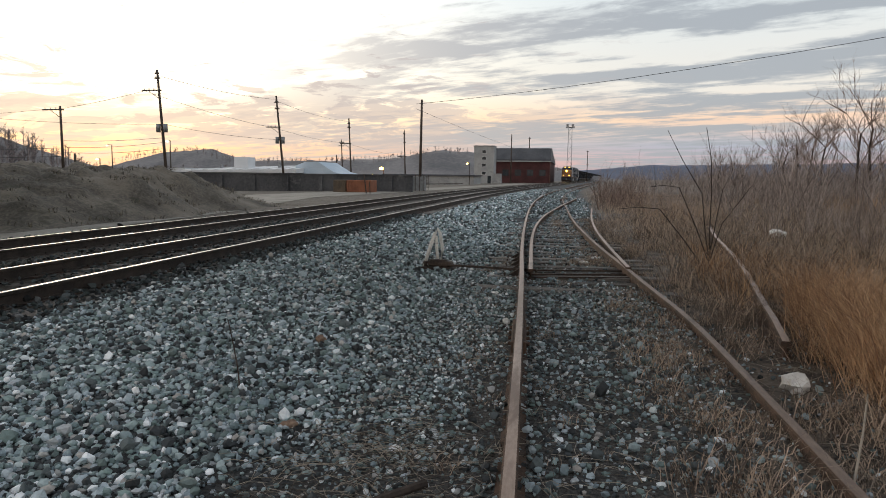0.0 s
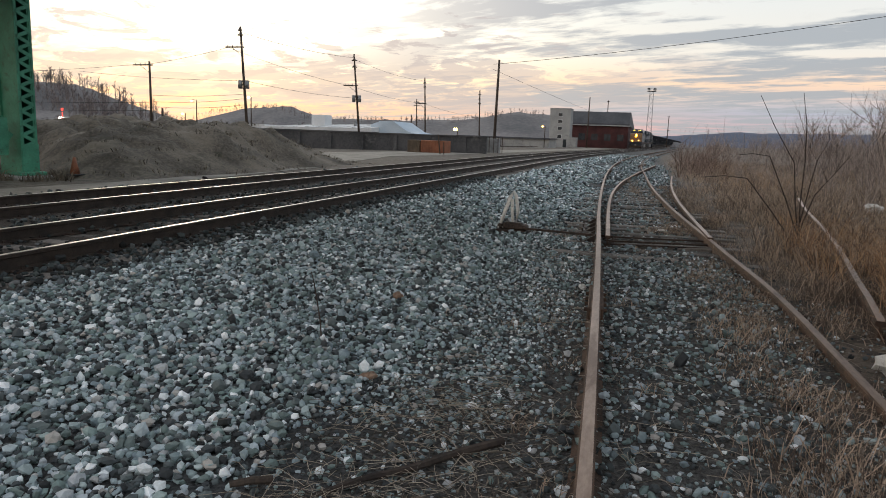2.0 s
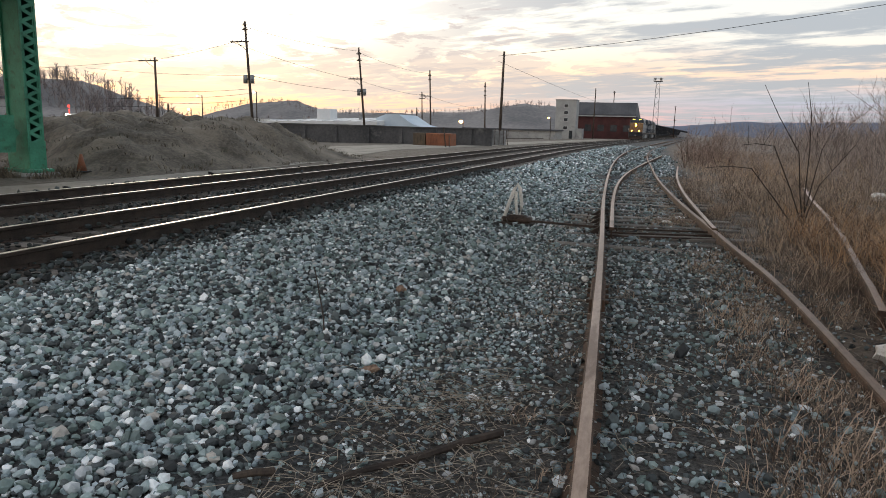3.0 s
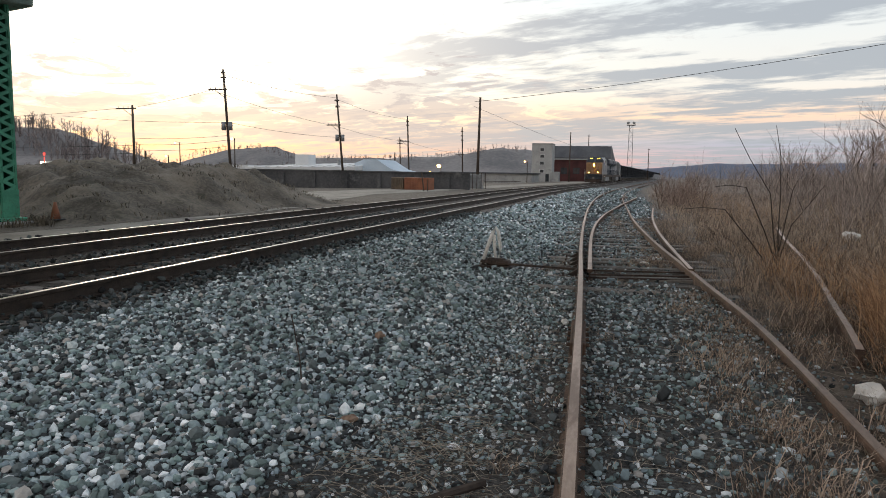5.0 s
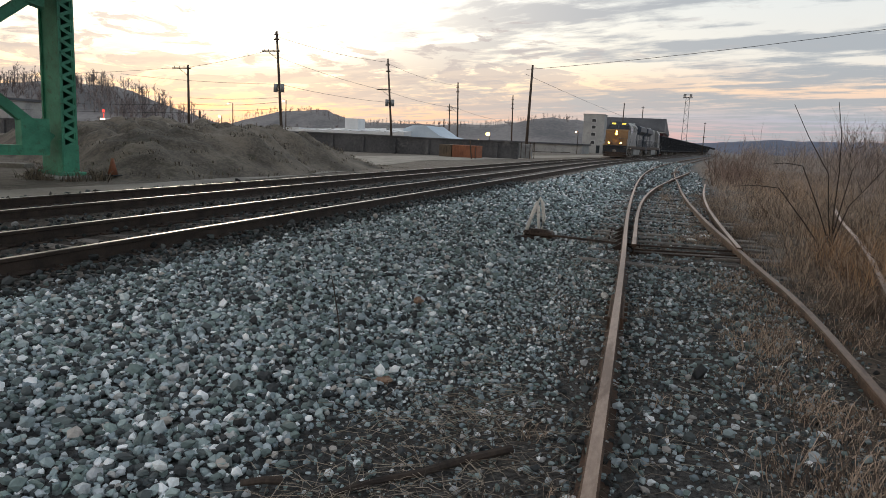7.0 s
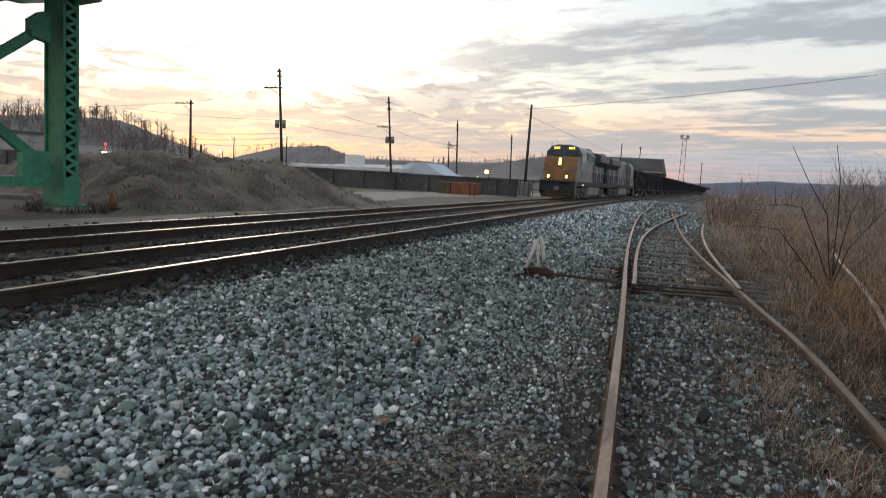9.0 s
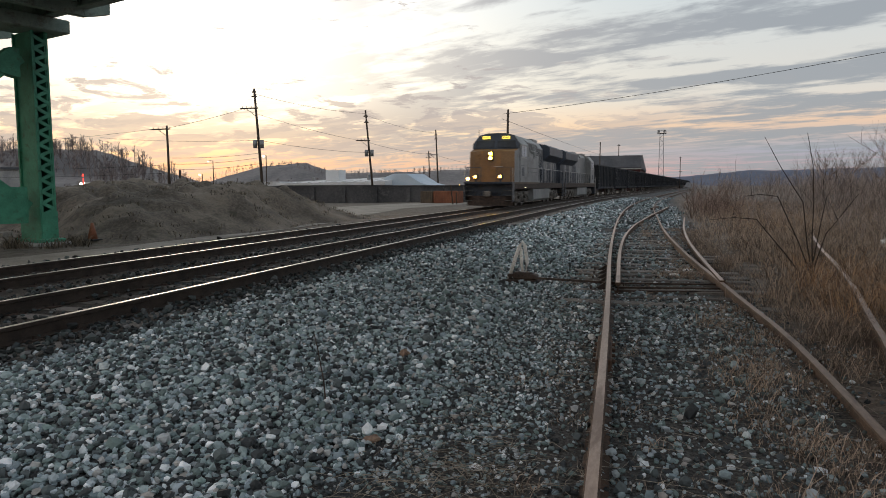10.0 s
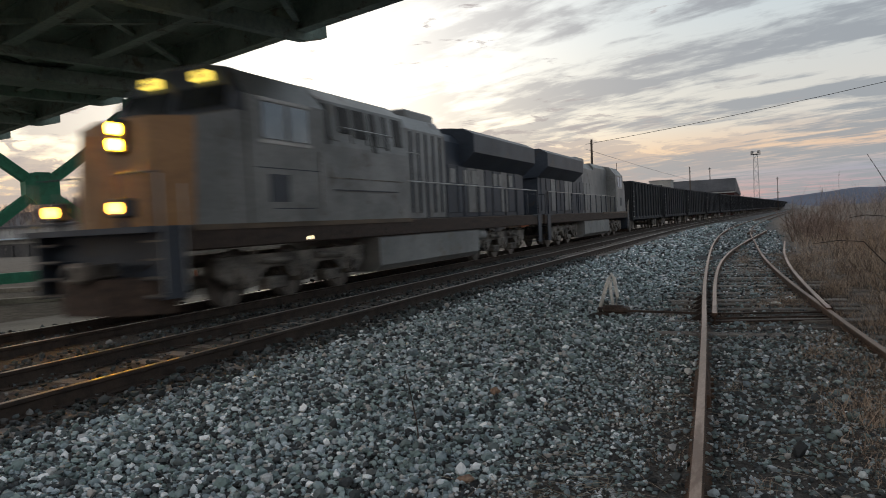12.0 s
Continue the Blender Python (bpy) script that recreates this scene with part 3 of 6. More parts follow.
    part("switch_rod", Mesh().beam((-0.57, 10.35, 0.055), (0.84, 10.62, 0.055), 0.05, 0.025), M_IRON, t)
    part("switch_rod", Mesh().beam((-0.52, 9.72, 0.04), (0.90, 10.02, 0.04), 0.06, 0.02), M_IRON, t)
    fr = Mesh()
    fr.prism([(-0.62, 41.0), (-0.30, 42.6), (-0.18, 45.6), (-0.36, 45.7), (-0.55, 43.0)], 0.02, 0.165)
    part("frog", fr, M_RAIL_RUST, t, "cast switch frog")
    return t


siding()


def loose_rail():
    t = thing("discarded_rail", "loose rusty rail lying in dry grass", "rail")
    p3 = [(x, y, -0.04 + 0.012 * (y - 4)) for x, y in spline(LOOSE_PTS, 0.7)]
    part("rail", Mesh().sweep(p3, RAIL), M_RAIL_RUST, t)
    part("running_surface", Mesh().sweep(p3, HEAD), M_RAIL_DULL, t)


loose_rail()


def switch_stand():
    t = thing("switch_stand", "low rusty switch stand with a white painted throw lever", "switch stand", at=pose(-2.0, 10.45, 0.03))
    base = Mesh().box(-0.22, 0.30, -0.12, 0.12, -0.03, 0.02, 0.01).box(-0.12, 0.20, -0.09, 0.09, 0.02, 0.13, 0.03).box(0.05, 0.26, -0.11, 0.11, 0.02, 0.10, 0.02)
    part("base", base, M_IRON, t)
    part("head_tie", Mesh().box(-0.45, 1.45, 0.02, 0.26, -0.15, -0.022, 0.01), M_TIE, t)
    part("connecting_rod", Mesh().beam((0.1, -0.10, 0.06), (1.55, -0.20, 0.04), 0.05, 0.03), M_IRON, t)
    lv = Mesh()
    lv.tube([(-0.16, 0.0, 0.10), (-0.10, 0, 0.30), (-0.02, 0, 0.53), (0.02, 0, 0.60), (0.06, 0, 0.53), (0.10, 0.0, 0.28), (0.07, 0, 0.10), (-0.06, 0.0, 0.06), (-0.20, 0, 0.04)], 0.028, k=7)
    lv.tube([(0.03, 0.03, 0.08), (0.00, 0.03, 0.30), (0.0, 0.02, 0.48)], 0.024, k=6)
    part("lever", lv, M_WHITE_PAINT, t, "bent white lever with chipped paint", True)
    part("weight", Mesh().ball((-0.16, 0.02, 0.05), 0.06, 5, 8), M_IRON, t, smooth=True)


switch_stand()


# ---------------------------------------------------------------- crushed stone
def stones(name, label, material, areas, seed):
    """Loose angular stones joined into one mesh. areas: x0, x1, y0, y1, stones per square metre, radius."""
    rng = np.random.default_rng(seed)
    t = (1 + 5**0.5) / 2
    ico = np.array([(-1, t, 0), (1, t, 0), (-1, -t, 0), (1, -t, 0), (0, -1, t), (0, 1, t), (0, -1, -t), (0, 1, -t), (t, 0, -1), (t, 0, 1), (-t, 0, -1), (-t, 0, 1)], float) / math.sqrt(1 + t * t)
    tri = np.array([(0, 11, 5), (0, 5, 1), (0, 1, 7), (0, 7, 10), (0, 10, 11), (1, 5, 9), (5, 11, 4), (11, 10, 2), (10, 7, 6), (7, 1, 8), (3, 9, 4), (3, 4, 2), (3, 2, 6), (3, 6, 8), (3, 8, 9), (4, 9, 5), (2, 4, 11), (6, 2, 10), (8, 6, 7), (9, 8, 1)])
    vs, fs, base = [], [], 0
    for x0, x1, y0, y1, per, rad in areas:
        n = int((x1 - x0) * (y1 - y0) * per)
        c = np.stack([rng.uniform(x0, x1, n), rng.uniform(y0, y1, n)], 1) + rng.normal(0, 0.13, (n, 2))
        r = rad * np.exp(rng.normal(0, 0.28, n))
        v = ico[None] * rng.uniform(0.58, 1.18, (n, 12, 1))
        v = v * rng.uniform(0.66, 1.2, (n, 1, 3)) * np.array([1.06, 1.06, 0.82])
        a, b = rng.uniform(0, 6.283, n), rng.normal(0, 0.5, n)
        ca, sa, cb, sb = np.cos(a), np.sin(a), np.cos(b), np.sin(b)
        o = np.zeros(n)
        rot = np.stack([np.stack([ca, -sa * cb, sa * sb], 1), np.stack([sa, ca * cb, -ca * sb], 1), np.stack([o, sb, cb], 1)], 1)
        v = np.einsum("nij,nkj->nki", rot, v) * r[:, None, None]
        z = np.array([ground_z(p[0], p[1]) for p in c])
        bb = np.array([bend(y) for y in c[:, 1]])
        v[:, :, 0] += (c[:, 0] + bb)[:, None]
        v[:, :, 1] += c[:, 1][:, None]
        v[:, :, 2] += (z + r * (0.1 + 1.25 * rng.random(n) ** 1.5))[:, None]
        vs.append(v.reshape(-1, 3))
        fs.append((tri[None] + (np.arange(n) * 12)[:, None, None] + base).reshape(-1, 3))
        base += n * 12
    v, f = np.concatenate(vs), np.concatenate(fs)
    me = bpy.data.meshes.new(name)
    me.vertices.add(len(v))
    me.vertices.foreach_set("co", v.ravel())
    me.loops.add(f.size)
    me.loops.foreach_set("vertex_index", f.ravel().astype(np.int32))
    me.polygons.add(len(f))
    me.polygons.foreach_set("loop_start", np.arange(0, f.size, 3, dtype=np.int32))
    me.materials.append(material)
    me.update()
    me.validate()
    me.shade_flat()
    return tagged(new(name, me), label, "ballast", kind="stuff")


stones("ballast_stones", "loose grey and greenish crushed stone ballast", M_STONE,
       [(-5.2, -1.6, 1.6, 6.0, 1280, 0.0205), (-5.2, -1.7, 6.0, 10.0, 900, 0.0225), (-1.75, -0.62, 3.2, 7.0, 1250, 0.0145), (-1.75, -0.62, 7.0, 10.5, 760, 0.0175), (-1.5, -0.62, 1.6, 3.3, 430, 0.013),
        (-5.2, -1.7, 10.0, 14.0, 520, 0.026), (-1.9, -0.95, 10, 14, 260, 0.022), (-5.2, -1.9, 14.0, 19.0, 150, 0.030)], 1)
stones("grimy_ballast_stones", "loose grey-brown ballast farther off, its brightness set in the colour", M_STONE_FAR,
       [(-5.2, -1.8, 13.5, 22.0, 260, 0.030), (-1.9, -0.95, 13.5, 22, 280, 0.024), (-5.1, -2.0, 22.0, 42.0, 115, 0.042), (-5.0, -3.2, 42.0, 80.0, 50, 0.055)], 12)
stones("oily_ballast_stones", "dark oily ballast along the main tracks", M_STONE_DARK,
       [(-6.2, -5.1, 2.0, 26.0, 190, 0.030), (-9.0, -7.3, 3.0, 28.0, 80, 0.030), (-12.3, -11.1, 5.0, 30.0, 50, 0.032), (-7.2, -6.1, 3.0, 26.0, 60, 0.028), (-10.7, -9.7, 6.0, 28.0, 40, 0.030)], 2)
stones("cinder_gravel", "fine dark gravel and cinders round the siding", M_STONE_CINDER,
       [(-0.45, 1.1, 1.6, 6.0, 430, 0.011), (-0.45, 1.0, 2.4, 9.2, 260, 0.019), (-0.6, 1.1, 6.0, 9.2, 330, 0.014), (-1.3, -0.6, 1.6, 9.2, 330, 0.010), (-0.9, 0.7, 9.2, 26.0, 150, 0.022), (-2.4, 0.8, 24.0, 48.0, 60, 0.036), (-3.3, 0.2, 48.0, 80.0, 25, 0.055), (1.0, 1.8, 1.6, 7.0, 130, 0.014)], 3)


# ---------------------------------------------------------------- the steel bridge over the tracks
BR_AT = pose(-18.1, 16.6, -0.2, 0, 0, -15.1)      # local x runs along the bridge to the right, local -y towards its near side


def lattice_column(parent, x, y, top):
    """A wide plated column whose narrow side is closed by zigzag lacing."""
    c = part("column", Mesh().prism([(x + a, y + b) for a, b in ((-0.48, -0.18), (0.6, -0.18), (0.6, -0.14), (-0.42, -0.14), (-0.42, 0.14), (0.6, 0.14), (0.6, 0.18), (-0.48, 0.18))], 0.13, top), M_GREEN, parent, "green riveted steel column")
    for s in (-1, 1):
        a, b = sorted((y + s * 0.18, y + s * 0.24))
        part("flange", Mesh().box(x + 0.54, x + 0.62, a, b, 0.13, top), M_GREEN, c)
        part("flange", Mesh().box(x - 0.50, x - 0.42, a, b, 0.13, top), M_GREEN, c)
    n = 15
    for i in range(n):
        z0, z1 = 0.85 + (top - 1.0) * i / n, 0.85 + (top - 1.0) * (i + 1) / n
        part("lacing_bar", Mesh().beam((x + 0.61, y - 0.18, z0), (x + 0.61, y + 0.18, (z0 + z1) / 2), 0.03, 0.10), M_GREEN, c)
        part("lacing_bar", Mesh().beam((x + 0.62, y + 0.18, (z0 + z1) / 2), (x + 0.62, y - 0.18, z1), 0.03, 0.10), M_GREEN, c)
    part("foot_plate", Mesh().box(x - 0.65, x + 0.80, y - 0.40, y + 0.40, 0.02, 0.13, 0.02).box(x - 0.53, x + 0.66, y - 0.27, y - 0.245, 0.13, 1.1).box(x + 0.64, x + 0.67, y - 0.24, y + 0.24, 0.13, 0.95), M_GREEN, c)
    part("footing", Mesh().box(x - 0.75, x + 1.0, y - 0.6, y + 0.6, -0.6, 0.02, 0.05), M_CONC, parent, "low concrete footing")


def bridge():
    t = thing("road_bridge", "green steel road bridge on a braced lattice pier above the tracks", "bridge", at=BR_AT)
    deck_z = 7.5
    lattice_column(t, -0.25, 0.0, 6.3)
    lattice_column(t, -0.25, -6.4, 6.3)
    # X bracing of the pier with its gusset plates
    br = Mesh()
    for a, b in (((0, -0.4, 1.1), (0, -6.0, 5.5)), ((0, -0.4, 5.5), (0, -6.0, 1.1))):
        br.beam(a, b, 0.26, 0.28)
    part("cross_brace", br, M_GREEN, t)
    part("gusset", Mesh().prism([(-3.66, 3.1), (-3.4, 2.84), (-3.0, 2.84), (-2.74, 3.1), (-2.74, 3.5), (-3.0, 3.76), (-3.4, 3.76), (-3.66, 3.5)], -0.2, 0.2, "x"), M_GREEN, t)
    part("gusset", Mesh().prism([(-1.05, 5.0), (-0.5, 4.9), (-0.5, 5.75), (-0.75, 5.75), (-1.05, 5.5)], -0.19, 0.19, "x"), M_GREEN, t)
    part("gusset", Mesh().prism([(-1.3, 0.8), (-0.5, 0.8), (-0.5, 1.7), (-1.3, 1.7)], -0.19, 0.19, "x"), M_GREEN, t)
    part("strut", Mesh().box(-0.16, 0.16, -5.9, -0.5, 0.62, 0.92), M_GREEN, t)
    part("pier_cap", Mesh().box(-0.5, 0.75, -7.6, 0.75, 6.3, 6.7, 0.03), M_DECK, t)
    # deck, girders, floor beams whose ends stick out
    part("deck", Mesh().box(-60, 45, -7.7, 0.55, deck_z, deck_z + 0.35), M_DECK, t, "stained grey-green underside of the deck, paled for glare")
    for y in (-6.8, -4.6, -2.4, 0.15):
        d0, d1 = deck_z - 0.79, deck_z - 0.002
        g = Mesh().prism([(y - 0.16, d0), (y + 0.16, d0), (y + 0.16, d0 + 0.04), (y + 0.02, d0 + 0.04), (y + 0.02, d1 - 0.03), (y + 0.16, d1 - 0.03), (y + 0.16, d1), (y - 0.16, d1), (y - 0.16, d1 - 0.03), (y - 0.02, d1 - 0.03), (y - 0.02, d0 + 0.04), (y - 0.16, d0 + 0.04)], -60, 45, "x")
        part("girder", g, M_DECK, t)
    for i in range(-7, 8):
        x = 2.3 + 5.6 * i
        part("floor_beam", Mesh().box(x - 0.13, x + 0.13, -7.9, 0.3, deck_z - 0.98, deck_z - 0.55).prism([(0.3, deck_z - 0.98), (1.0, deck_z - 0.80), (1.0, deck_z - 0.50), (0.3, deck_z - 0.50)], x - 0.13, x + 0.13, "x"), M_DECK, t)
    for i in range(-6, 7):
        x = 2.5 + 5.6 * i
        part("wind_brace", Mesh().beam((x, -6.7, deck_z - 0.6), (x + 5.6, 0.0, deck_z - 0.6), 0.16, 0.1).beam((x, 0.0, deck_z - 0.55), (x + 5.6, -6.7, deck_z - 0.55), 0.16, 0.1), M_DECK, t)
    part("kerb", Mesh().box(-60, 45, 0.35, 0.55, deck_z + 0.35, deck_z + 0.75).box(-60, 45, -7.7, -7.5, deck_z + 0.35, deck_z + 0.75), M_DECK, t)


bridge()


# ---------------------------------------------------------------- dirt mound and the yard road
def mound_h(x, y):
    """How high the dirt is heaped on the ground."""
    foot = -14.6 - 0.9 * noise.noise((y * 0.3, 7.7, 0)) - max(0, y - 30) * 0.10
    rise = smooth01((foot - x) / 4.2)
    ends = smooth01((40.0 - y) / 11.0) * smooth01((y - (16.6 + max(0, -17.0 - x) * 0.58)) / 3.0)
    back = 1 - 0.6 * smooth01((-30 - x) / 20)
    h = (1.85 - 0.7 * smooth01((27 - y) / 8)) * rise * ends * back * (1 + 0.20 * noise.noise((x * 0.3, y * 0.3, 1.0)) + 0.26 * noise.noise((x * 0.8, y * 0.8, 2.0)))
    return h + rise * ends * (0.24 * noise.noise((x * 1.5, y * 1.5, 5.0)) + 0.11 * noise.noise((x * 4.5, y * 4.5, 9.0)))


def mound():
    m = Mesh()
    nx, ny = 150, 150
    x0, x1, y0, y1 = -60.0, -13.6, 14.5, 44.0
    for j in range(ny + 1):
        for i in range(nx + 1):
            # finer steps near the tracks
            x = x1 + (x0 - x1) * (i / nx) ** 1.8
            y = y0 + (y1 - y0) * j / ny
            m.v.append((x, y, ground_z(x, y) - 0.06 + mound_h(x, y)))
    n = nx + 1
    m.f = [(j * n + i, j * n + n + i, j * n + n + i + 1, j * n + i + 1) for j in range(ny) for i in range(nx)]
    tagged(part("dirt_mound", m, M_MOUND, smooth=True), "long weedy heap of brown dirt beside the tracks", "dirt mound")


mound()


def yard_road():
    m = Mesh()
    pts = [(-14.4, 6, 1.6), (-14.2, 17, 0.8), (-15.5, 30, 1.0), (-18.0, 38, 2.2), (-20.5, 50, 6), (-18.5, 70, 6), (-17.0, 95, 3.5), (-15, 120, 3), (-11, 180, 3)]
    for x, y, w in pts:
        m.v += [(x - w, y, ground_z(x - w, y) + 0.02), (x + min(w, 3.0) * 0.5, y, ground_z(x, y) + 0.02)]
    m.f = [(2 * i, 2 * i + 1, 2 * i + 3, 2 * i + 2) for i in range(len(pts) - 1)]
    tagged(part("road", m, M_ROAD), "pale gravel service road beyond the main line", "road", kind="structure")


yard_road()


def kerb_slabs():
    """Pale concrete edging beside the bridge pier."""
    for a, b, w in (((-27.0, 16.9), (-22.5, 19.1), 0.8), ((-21.6, 12.7), (-18.9, 14.9), 0.4)):
        za, zb = ground_z(*a) + 0.06, ground_z(*b) + 0.06
        tagged(part("concrete_kerb", Mesh().beam((*a, za), (*b, zb), w, 0.2), M_ROAD), "low pale concrete edging beside the bridge pier", "kerb", "concrete edging")


kerb_slabs()


# ---------------------------------------------------------------- poles, wires, lamps
def wire_pts(a, b, sag, n=14):
    a, b = Vector(a), Vector(b)
    return [a.lerp(b, i / n) - Vector((0, 0, sag * 4 * (i / n) * (1 - i / n))) for i in range(n + 1)]


def utility_pole(x, y, top, base, lean, arms, can=False, label="leaning wooden utility pole with a crossarm"):
    t = thing("utility_pole", label, "utility pole", "poles along the yard", at=pose(x, y, base))
    h = top - base
    part("shaft", Mesh().tube([(0, 0, -0.3), (lean * 0.5, 0, h * 0.5), (lean, 0, h)], 0.19, 0.12, 8), M_POLE, t, smooth=True)
    for f, w, off in arms:
        z, cx = h * f, lean * f
        a = Mesh().box(cx - w / 2 + off, cx + w / 2 + off, -0.16, -0.04, z - 0.07, z + 0.07)
        if w > 1:
            a.beam((cx, -0.1, z - 0.9), (cx + off * 1.5, -0.1, z), 0.05, 0.05)
        arm = part("crossarm", a, M_POLE, t)
        for i in range(4 if w > 1 else 2):
            px = cx - w / 2 + off + w * (i + 0.5) / (4 if w > 1 else 2)
            part("insulator", Mesh().tube([(px, -0.1, z + 0.07), (px, -0.1, z + 0.25)], 0.05, 0.035, 6), M_GALV, arm)
    if can:
        for s in (-0.45, 0.42):
            part("transformer", Mesh().tube([(lean * 0.5 + s, -0.1, h * 0.48), (lean * 0.5 + s, -0.1, h * 0.48 + 0.95)], 0.26, 0.26, 10), M_GALV, t, "grey transformer can", True)
    return t


utility_pole(-45.0, 72, 12.9, -0.4, -0.9, [(0.83, 2.4, -0.85), (0.93, 0.7, 0), (0.97, 0.5, 0)], True, "leaning wooden utility pole with transformer cans")
utility_pole(-40.8, 95, 12.6, -0.4, -1.15, [(0.66, 2.2, -0.8), (0.93, 0.7, 0), (0.86, 0.7, 0)], True, "leaning wooden utility pole with transformer cans")
utility_pole(-41.4, 128, 12.2, -0.4, -0.5, [(0.62, 2.2, -0.8), (0.92, 0.6, 0), (0.86, 0.6, 0)])
utility_pole(-38.5, 160, 12.2, -0.4, -0.35, [(0.5, 2.2, -0.6), (0.92, 0.6, 0), (0.84, 0.6, 0), (0.76, 0.6, 0)])
utility_pole(-60.7, 75, 9.3, -0.4, -0.1, [(0.955, 2.9, -0.9)], False, "wooden utility pole with one wide crossarm")
utility_pole(-17.5, 80, 10.25, -0.35, 0.18, [], False, "bare wooden pole that holds one long wire")
utility_pole(-16.3, 190, 12.9, -0.4, 0.1, [], False, "bare wooden pole behind the buildings")
utility_pole(-58.0, 172, 10.5, -0.4, -0.3, [(0.85, 1.6, 0), (0.93, 1.4, 0)], False)
utility_pole(-52.0, 150, 5.9, -0.4, 0.0, [], False, "short wooden pole by the sheds")
utility_pole(-57.5, 73, 3.6, -0.4, 0.0, [], False, "short wooden pole by the sheds")


def wires():
    runs = [((-18, 80, 9.75), (62, 39, 17.8), 1.6), ((-18, 80, 9.2), (-6, 300, 9.0), 1.0), ((-47.5, 72, 10.6), (-61.5, 75, 8.9), 0.15),
            ((-63, 75, 8.9), (-120, 82, 8.6), 0.7), ((-47.5, 72, 10.6), (-43.5, 95, 8.3), 0.3), ((-45.4, 72, 6.9), (-41.4, 95, 6.4), 0.3), ((-45.4, 72, 6.9), (-82, 86, 9.0), 0.3),
            ((-45.9, 72, 12.3), (-41.9, 95, 12.1), 0.4), ((-42.9, 95, 8.3), (-42.5, 128, 7.5), 0.4), ((-41.9, 95, 11.9), (-41.9, 128, 11.6), 0.5), ((-42.2, 128, 7.5), (-39.5, 160, 6.2), 0.4),
            ((-60.8, 75, 5.2), (-45.3, 72, 5.4), 0.2), ((-60.8, 75, 4.4), (-45.2, 72, 4.9), 0.25), ((-60.8, 75, 3.8), (-45.2, 72, 4.2), 0.3), ((-120, 84, 4.4), (-60.8, 75, 4.3), 0.3), ((-120, 84, 3.2), (-60.8, 75, 3.3), 0.3)]
    for a, b, sag in runs:
        d = (Vector(a) + Vector(b)).length / 2
        tagged(part("overhead_wire", Mesh().tube(wire_pts(a, b, sag), 0.019 if d > 65 else 0.022, k=4), M_WIRE), "thin black overhead wire between poles", "wire", "overhead wires")


wires()


def floodlight_mast(x, y, top):
    t = thing("floodlight_mast", "tall lattice mast with a railed lamp platform", "mast", at=pose(x, y, -0.3))
    m = Mesh()
    h, w0, w1 = top + 0.3, 0.95, 0.6
    for sx in (-1, 1):
        for sy in (-1, 1):
            m.beam((sx * w0, sy * w0, 0), (sx * w1, sy * w1, h), 0.16)
    for i in range(12):
        a, b = i / 12, (i + 1) / 12
        wa, wb = w0 + (w1 - w0) * a, w0 + (w1 - w0) * b
        s = 1 if i % 2 else -1
        m.beam((-s * wa, -wa, h * a), (s * wb, -wb, h * b), 0.1)
        m.beam((wa, -s * wa, h * a), (wb, s * wb, h * b), 0.1)
    part("tower", m, M_GALV, t)
    part("platform", Mesh().box(-1.5, 1.5, -1.5, 1.5, h, h + 0.15).beam((-1.5, -1.5, h + 1.0), (1.5, -1.5, h + 1.0), 0.08).beam((-1.5, -1.5, h), (-1.5, -1.5, h + 1.1), 0.08).beam((1.5, -1.5, h), (1.5, -1.5, h + 1.1), 0.08), M_GALV, t)
    for px in (-1.0, 0.9):
        part("floodlight", Mesh().box(px - 0.4, px + 0.4, -1.6, -1.1, h + 0.3, h + 1.2, 0.05), M_GALV, t)


floodlight_mast(-0.9, 260, 19.5)
utility_pole(-13.8, 230, 14.5, -0.3, 0.0, [(0.97, 0.9, 0)], False, "thin signal mast behind the buildings")
utility_pole(6.4, 300, 12.8, -0.3, 0.0, [(0.97, 1.0, 0), (0.55, 1.2, 0.2)], False, "railway signal mast in the distance")


def street_lamp(x, y, z, glow, label, r=0.2, arm=0.5):
    t = thing("street_lamp", label, "street lamp", "yard lamps", at=pose(x, y, -0.4))
    part("post", Mesh().tube([(arm, 0, 0), (arm, 0, z + 0.5)], 0.10, 0.07, 6), M_POLE, t)
    part("arm", Mesh().beam((arm, 0, z + 0.5), (0, 0, z + 0.6), 0.06), M_GALV, t)
    part("lamp", Mesh().ball((0, 0, z + 0.4), r, 4, 8, sz=0.7), glow, t, "glowing lamp", True)


street_lamp(-41.6, 150, 3.0, M_SODIUM, "lit orange sodium yard lamp on a post", 0.5)
street_lamp(-22.3, 150, 4.2, M_SODIUM, "lit orange sodium yard lamp on a post", 0.22)
street_lamp(-62.4, 100, 6.4, M_LAMPWHITE, "lit pale street lamp on a post", 0.22)
street_lamp(-74.8, 100, 3.5, M_LAMPWHITE, "lit pale street lamp on a post", 0.2)
street_lamp(-73.0, 100, 5.7, M_LAMPWHITE, "lit pale street lamp on a post", 0.12, 0.9)
street_lamp(-46.5, 160, 1.6, M_SODIUM, "lit orange sodium yard lamp on a post", 0.2)
street_lamp(-54.0, 165, 2.0, M_LAMPWHITE, "lit pale street lamp on a post", 0.14)
street_lamp(-82.5, 98, 2.2, M_LAMPWHITE, "lit pale street lamp on a post", 0.2)


